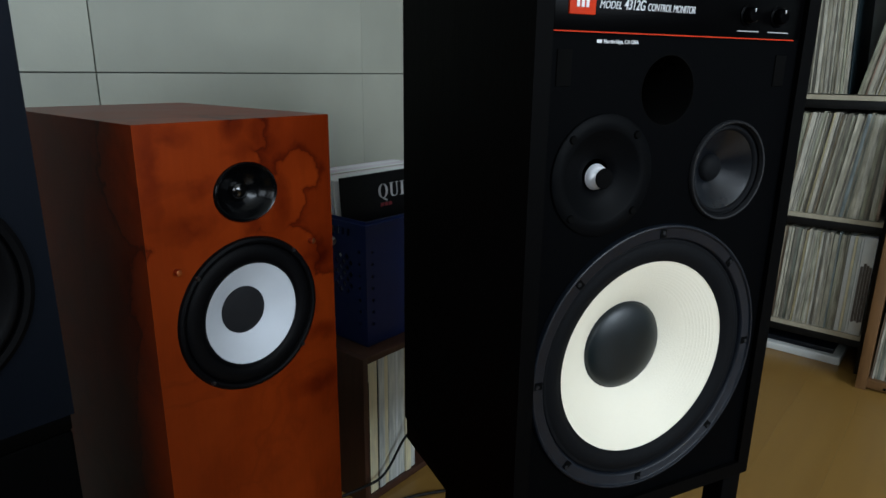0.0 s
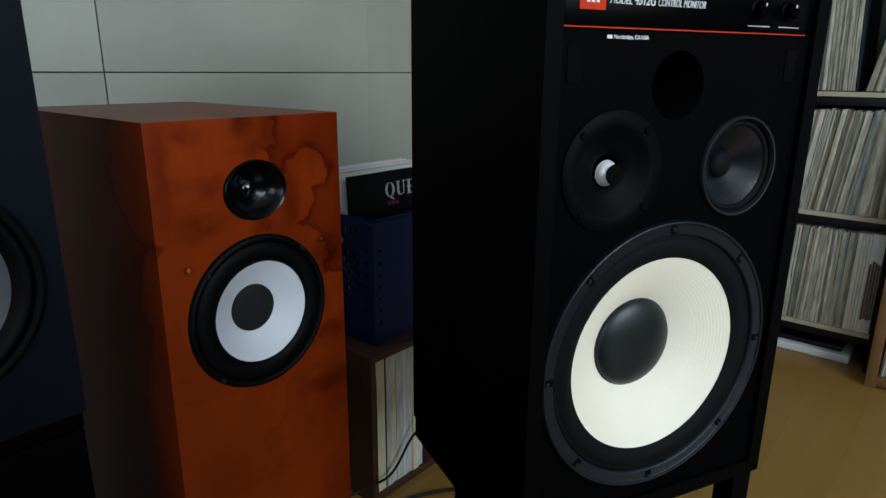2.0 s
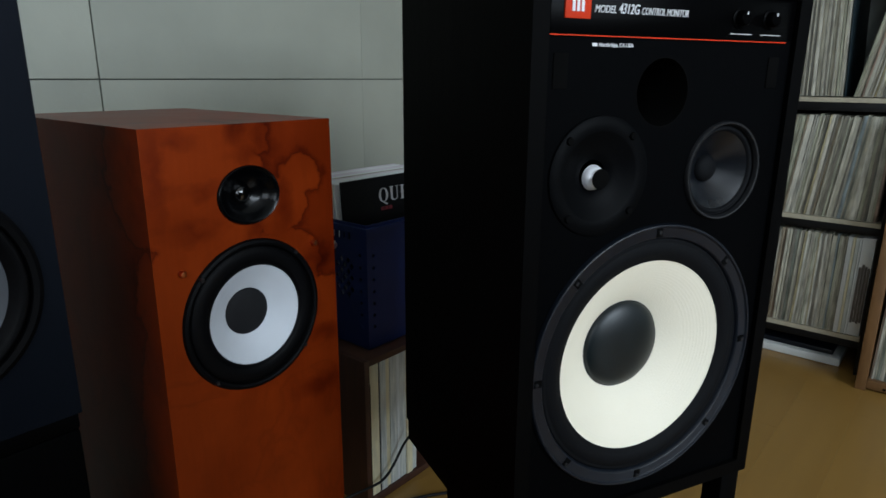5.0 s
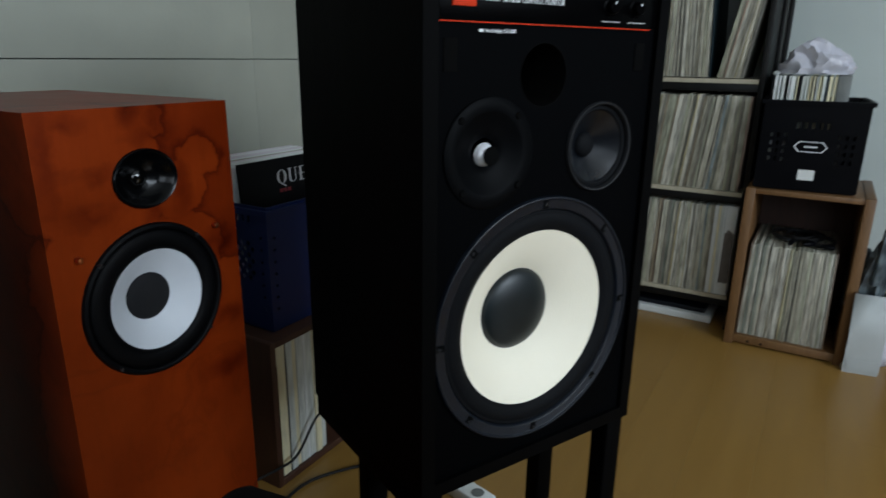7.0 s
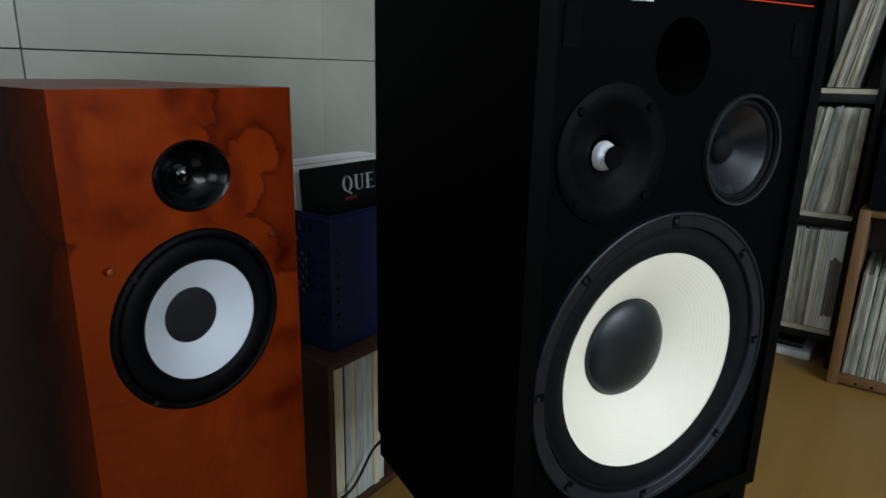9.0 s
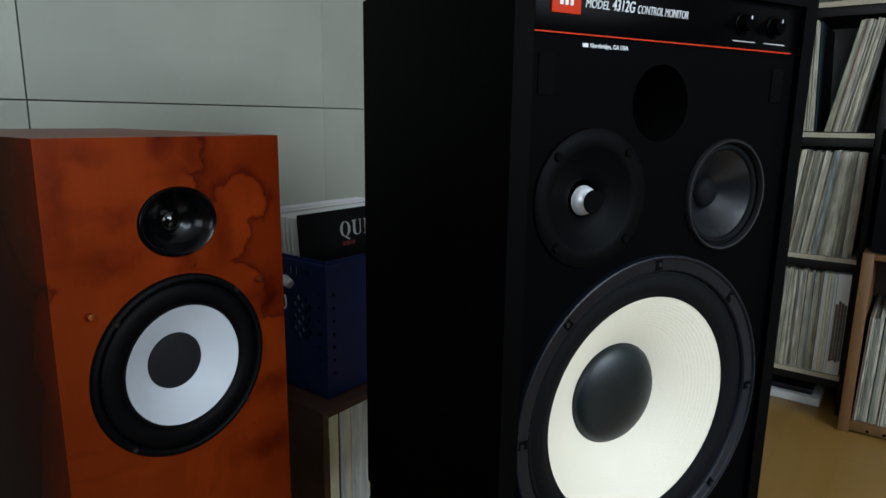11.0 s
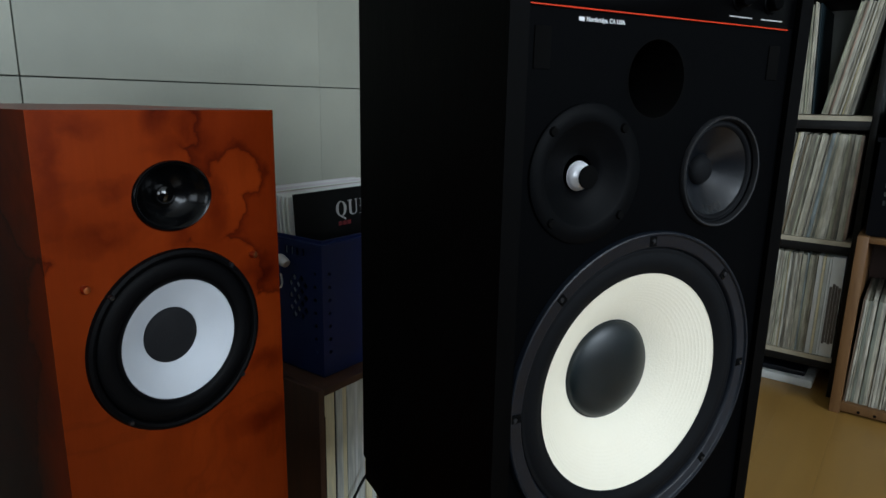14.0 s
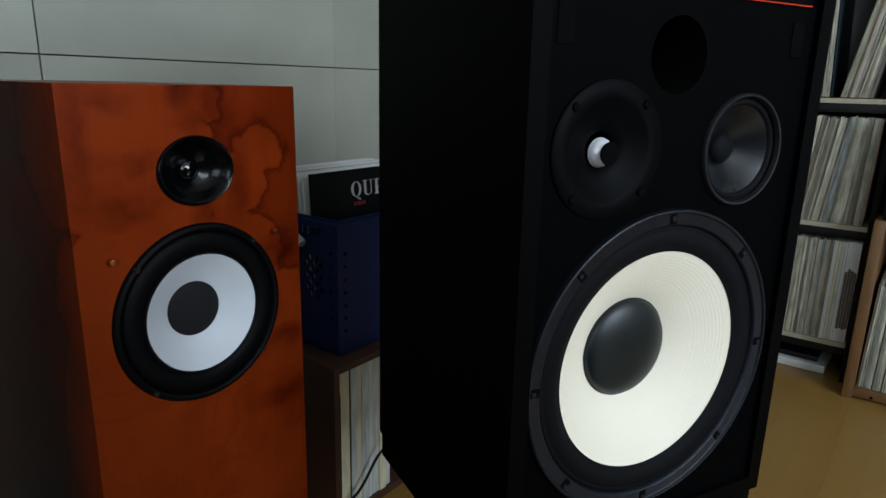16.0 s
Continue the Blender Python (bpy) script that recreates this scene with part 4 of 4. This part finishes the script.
# records in the basket, covers to the front
def serif_title(parent, x, z, h, total):
    """The five capitals of the title, thick and thin strokes with serifs, each a part."""
    w = total / 5.0
    y0, y1 = -0.0007, 0.0001
    for i, ch in enumerate("QUEEN"):
        a = x + i * w
        lw, bm = w * 0.86, bmesh.new()
        if ch == "Q":
            ring = pierced(circle_pts(a + lw / 2, z + h / 2, 1.0, 40, lw / 2, h / 2), [circle_pts(a + lw / 2, z + h / 2, 1.0, 40, lw * 0.27, h * 0.46)], y0, y1)
            bm.free()
            bm = ring
            tail = box(0, lw * 0.5, y0, y1, -0.0018, 0.0018)
            moved(tail, pose(a + lw * 0.45, 0, z + h * 0.02, 0, 28, 0))
            tm = bpy.data.meshes.new("tail")
            tail.to_mesh(tm)
            tail.free()
            bm.from_mesh(tm)
        elif ch == "U":
            box(a + lw * 0.12, a + lw * 0.34, y0, y1, z + h * 0.22, z + h, bm=bm)
            box(a + lw * 0.80, a + lw * 0.88, y0, y1, z + h * 0.22, z + h, bm=bm)
            box(a, a + lw * 0.46, y0, y1, z + h * 0.955, z + h, bm=bm)
            box(a + lw * 0.68, a + lw, y0, y1, z + h * 0.955, z + h, bm=bm)
            arc = [(a + lw * 0.5 + lw * 0.38 * math.cos(t), z + h * 0.24 + h * 0.24 * math.sin(t)) for t in [math.pi + math.pi * k / 16 for k in range(17)]]
            arc += [(a + lw * 0.57 + lw * 0.23 * math.cos(t), z + h * 0.24 + h * 0.19 * math.sin(t)) for t in [2 * math.pi - math.pi * k / 16 for k in range(17)]]
            bowl = pierced(arc, [], y0, y1)
            tm = bpy.data.meshes.new("bowl")
            bowl.to_mesh(tm)
            bowl.free()
            bm.from_mesh(tm)
        elif ch == "E":
            box(a + lw * 0.14, a + lw * 0.36, y0, y1, z, z + h, bm=bm)
            for k, wide in ((0.0, 0.95), (0.48, 0.75), (0.955, 0.9)):
                box(a, a + lw * wide, y0, y1, z + h * k, z + h * (k + 0.045), bm=bm)
        else:
            box(a + lw * 0.12, a + lw * 0.2, y0, y1, z, z + h, bm=bm)
            box(a + lw * 0.82, a + lw * 0.9, y0, y1, z, z + h, bm=bm)
            dg = pierced([(a + lw * 0.1, z + h), (a + lw * 0.34, z + h), (a + lw * 0.9, z), (a + lw * 0.72, z)], [], y0, y1)
            tm = bpy.data.meshes.new("diagonal")
            dg.to_mesh(tm)
            dg.free()
            bm.from_mesh(tm)
        part("title_letter", bm, M_PRINT, parent, "white serif letter", 10)


for i in range(12):
    th = 0.004 + 0.004 * rnd.random()
    ob = solo("record", box(0, 0.312, 0, th, 0, 0.312, 0.0006), M_SLEEVE_BLACK if i == 0 else M_BAG if i in (1, 2, 3, 4, 7, 10) else M_LILAC if i in (5, 8, 9, 11) else M_SPINE, pose(0.2045 + 0.003 * rnd.random() + (0.010 if i == 0 else 0), 0.742 + 0.0105 * i, BH + 0.037 + (0.0 if i == 0 else -0.006 + 0.0006 * i), -4 - 0.3 * i, 0, 0.6 * rnd.uniform(-1, 1)), "glossy black record sleeve with white title in the basket" if i == 0 else "record sleeve standing in the blue basket", "record", "records in the basket")
    if i == 0:
        serif_title(ob, 0.106, 0.2545, 0.032, 0.172)
        for k in range(3):
            part("red_print", box(0.111 + 0.0125 * k, 0.121 + 0.0125 * k, -0.0008, 0, 0.2365, 0.2445), M_RED, ob)

# white plug by the basket and a power strip under the stand
plug = thing("white_plug", pose(0.187, 0.771, 0.568), "small white plug hanging against the blue basket", "plug")
part("plug_body", moved(lathe([(0, -0.014), (0.008, -0.013), (0.0095, -0.006), (0.0095, 0.008), (0.006, 0.014), (0, 0.015)], seg=20), pose(0, 0, 0, 25, 0, 0)), M_WHITE, plug)
tube("cable", [(0, 0.013, -0.006), (-0.004, 0.03, -0.03), (0.002, 0.02, -0.07), (-0.002, -0.004, -0.05), (0.004, 0.012, -0.03)], 0.0018, M_BAG, plug)
strip = thing("power_strip", pose(0.347, 0.30, 0, 0, 0, 75), "white power strip lying on the floor behind the stand", "power strip")
part("case", box(-0.09, 0.09, -0.022, 0.022, 0, 0.03, 0.004), M_BAG, strip)
for k in (-0.055, 0.0, 0.055):
    part("socket", lathe([(0.014, 0.0), (0.013, 0.001), (0, 0.001)], seg=20), M_GREYBOX, strip).matrix_basis = pose(k, 0, 0.0312, -90, 0, 0)

# cables
tagged(tube("speaker_cable", [(0.31, 0.47, 0.30), (0.30, 0.54, 0.22), (0.275, 0.61, 0.15), (0.252, 0.625, 0.125), (0.222, 0.625, 0.085), (0.188, 0.625, 0.058), (0.148, 0.626, 0.062), (0.076, 0.632, 0.07), (0.0, 0.69, 0.04), (-0.05, 0.74, 0.006)], 0.003, M_CABLE), "thin black speaker cable hanging down to the floor", "cable")
tagged(tube("speaker_cable", [(0.42, 0.40, 0.005), (0.33, 0.52, 0.005), (0.271, 0.563, 0.005), (0.203, 0.603, 0.005), (0.146, 0.604, 0.005), (0.05, 0.59, 0.005), (-0.08, 0.72, 0.005)], 0.0035, M_CABLE), "black cable lying on the floor by the stand", "cable")

# black armchair added before the tower to shade its lower left; unseen but for an armrest just below the line of sight
def cushion(x0, x1, y0, y1, z0, z1, bevel, puff=0.0):
    """A padded block: rounded edges, slightly uneven faces."""
    bm = box(x0, x1, y0, y1, z0, z1)
    bmesh.ops.subdivide_edges(bm, edges=bm.edges[:], cuts=7, use_grid_fill=True)
    c = Vector(((x0 + x1) / 2, (y0 + y1) / 2, (z0 + z1) / 2))
    h = Vector(((x1 - x0) / 2, (y1 - y0) / 2, (z1 - z0) / 2))
    for v in bm.verts:
        d = v.co - c
        inner = Vector([max(-(h[i] - bevel), min(h[i] - bevel, d[i])) for i in range(3)])
        out = d - inner
        if out.length > 1e-6:
            d = inner + out.normalized() * bevel
        d += d.normalized() * (puff * noise.noise(v.co * 9.0) + 0.004 * noise.noise(v.co * 30.0))
        v.co = c + d
    return bm


ac = thing("armchair", pose(-0.672, -0.30, 0), "low black cloth armchair, mostly unseen, added to shade the wooden tower", "armchair")
part("seat", cushion(-0.19, 0.19, -0.25, 0.27, 0.26, 0.42, 0.05, 0.008), M_CLOTH, ac)
# unseen tall back, there to block window light from the tower's lower front
part("shade_backrest", cushion(-0.27, 0.34, -0.40, -0.25, 0.22, 1.04, 0.055, 0.008), M_CLOTH, ac)
for x0, x1 in ((-0.27, -0.19), (0.19, 0.27)):
    part("armrest", cushion(x0, x1, -0.26, 0.372, 0.20, 0.622, 0.038, 0.003), M_CLOTH, ac)
part("base", box(-0.26, 0.26, -0.36, 0.33, 0.12, 0.25, 0.01), M_CLOTH, ac)
for x0 in (-0.25, 0.21):
    for y0 in (-0.35, 0.28):
        part("leg", box(x0, x0 + 0.04, y0, y0 + 0.04, 0, 0.12, 0.003), M_CAB, ac)

# grey plate on the north wall
gp = thing("wall_plate", pose(0.44, Y1 - 0.0005, 1.172), "grey rectangular plate on the panelled wall", "wall plate")
part("plate", box(0, 0.14, -0.02, 0, 0, 0.11, 0.004), M_GREYBOX, gp)
part("cover", box(0.012, 0.128, -0.0235, -0.02, 0.012, 0.098, 0.003), M_GREYBOX, gp)

# ---- wall panels and floor planks, last ----
TW, TH, GAP = 0.65, 0.45, 0.0025
tile_mesh = mesh_of(box(-TW / 2 + GAP / 2, TW / 2 - GAP / 2, 0, 0.011, GAP / 2, TH - GAP / 2, 0.0006), "panel", M_WALL, 10)
x = -0.14 - 4 * TW
while x < X1:
    z = 0.0
    while z < H - 0.01:
        ob = new("panel", tile_mesh)
        ob.parent = wall_north
        a, b = max(x, X0), min(x + TW, X1)
        if round((x + 0.14) / TW) % 2 == 0:
            b += 0.0022  # every second joint is a hairline
        ob.matrix_basis = pose((a + b) / 2, Y1 - 0.005, z) @ Matrix.Diagonal(((b - a) / TW, 1, min(1, (H - z) / TH), 1))
        z += TH
    x += TW
PW, PL = 0.145, 0.91
plank_mesh = mesh_of(box(-PL / 2 + 0.0001, PL / 2 - 0.0001, -PW / 2 + 0.0001, PW / 2 - 0.0001, -0.01, 0, 0.0002), "plank", M_PLANK, 10)
rp_ = random.Random(5)
y = Y0 + PW / 2
while y < Y1:
    x = X0 - rp_.random() * PL
    while x < X1 + 0.1:
        ob = new("plank", plank_mesh)
        ob.parent = floor
        a, b = max(x, X0), min(x + PL, X1 + 0.12)
        ob.matrix_basis = pose((a + b) / 2, y, 0) @ Matrix.Diagonal(((b - a) / PL, 1, 1, 1))
        x += PL
    y += PW
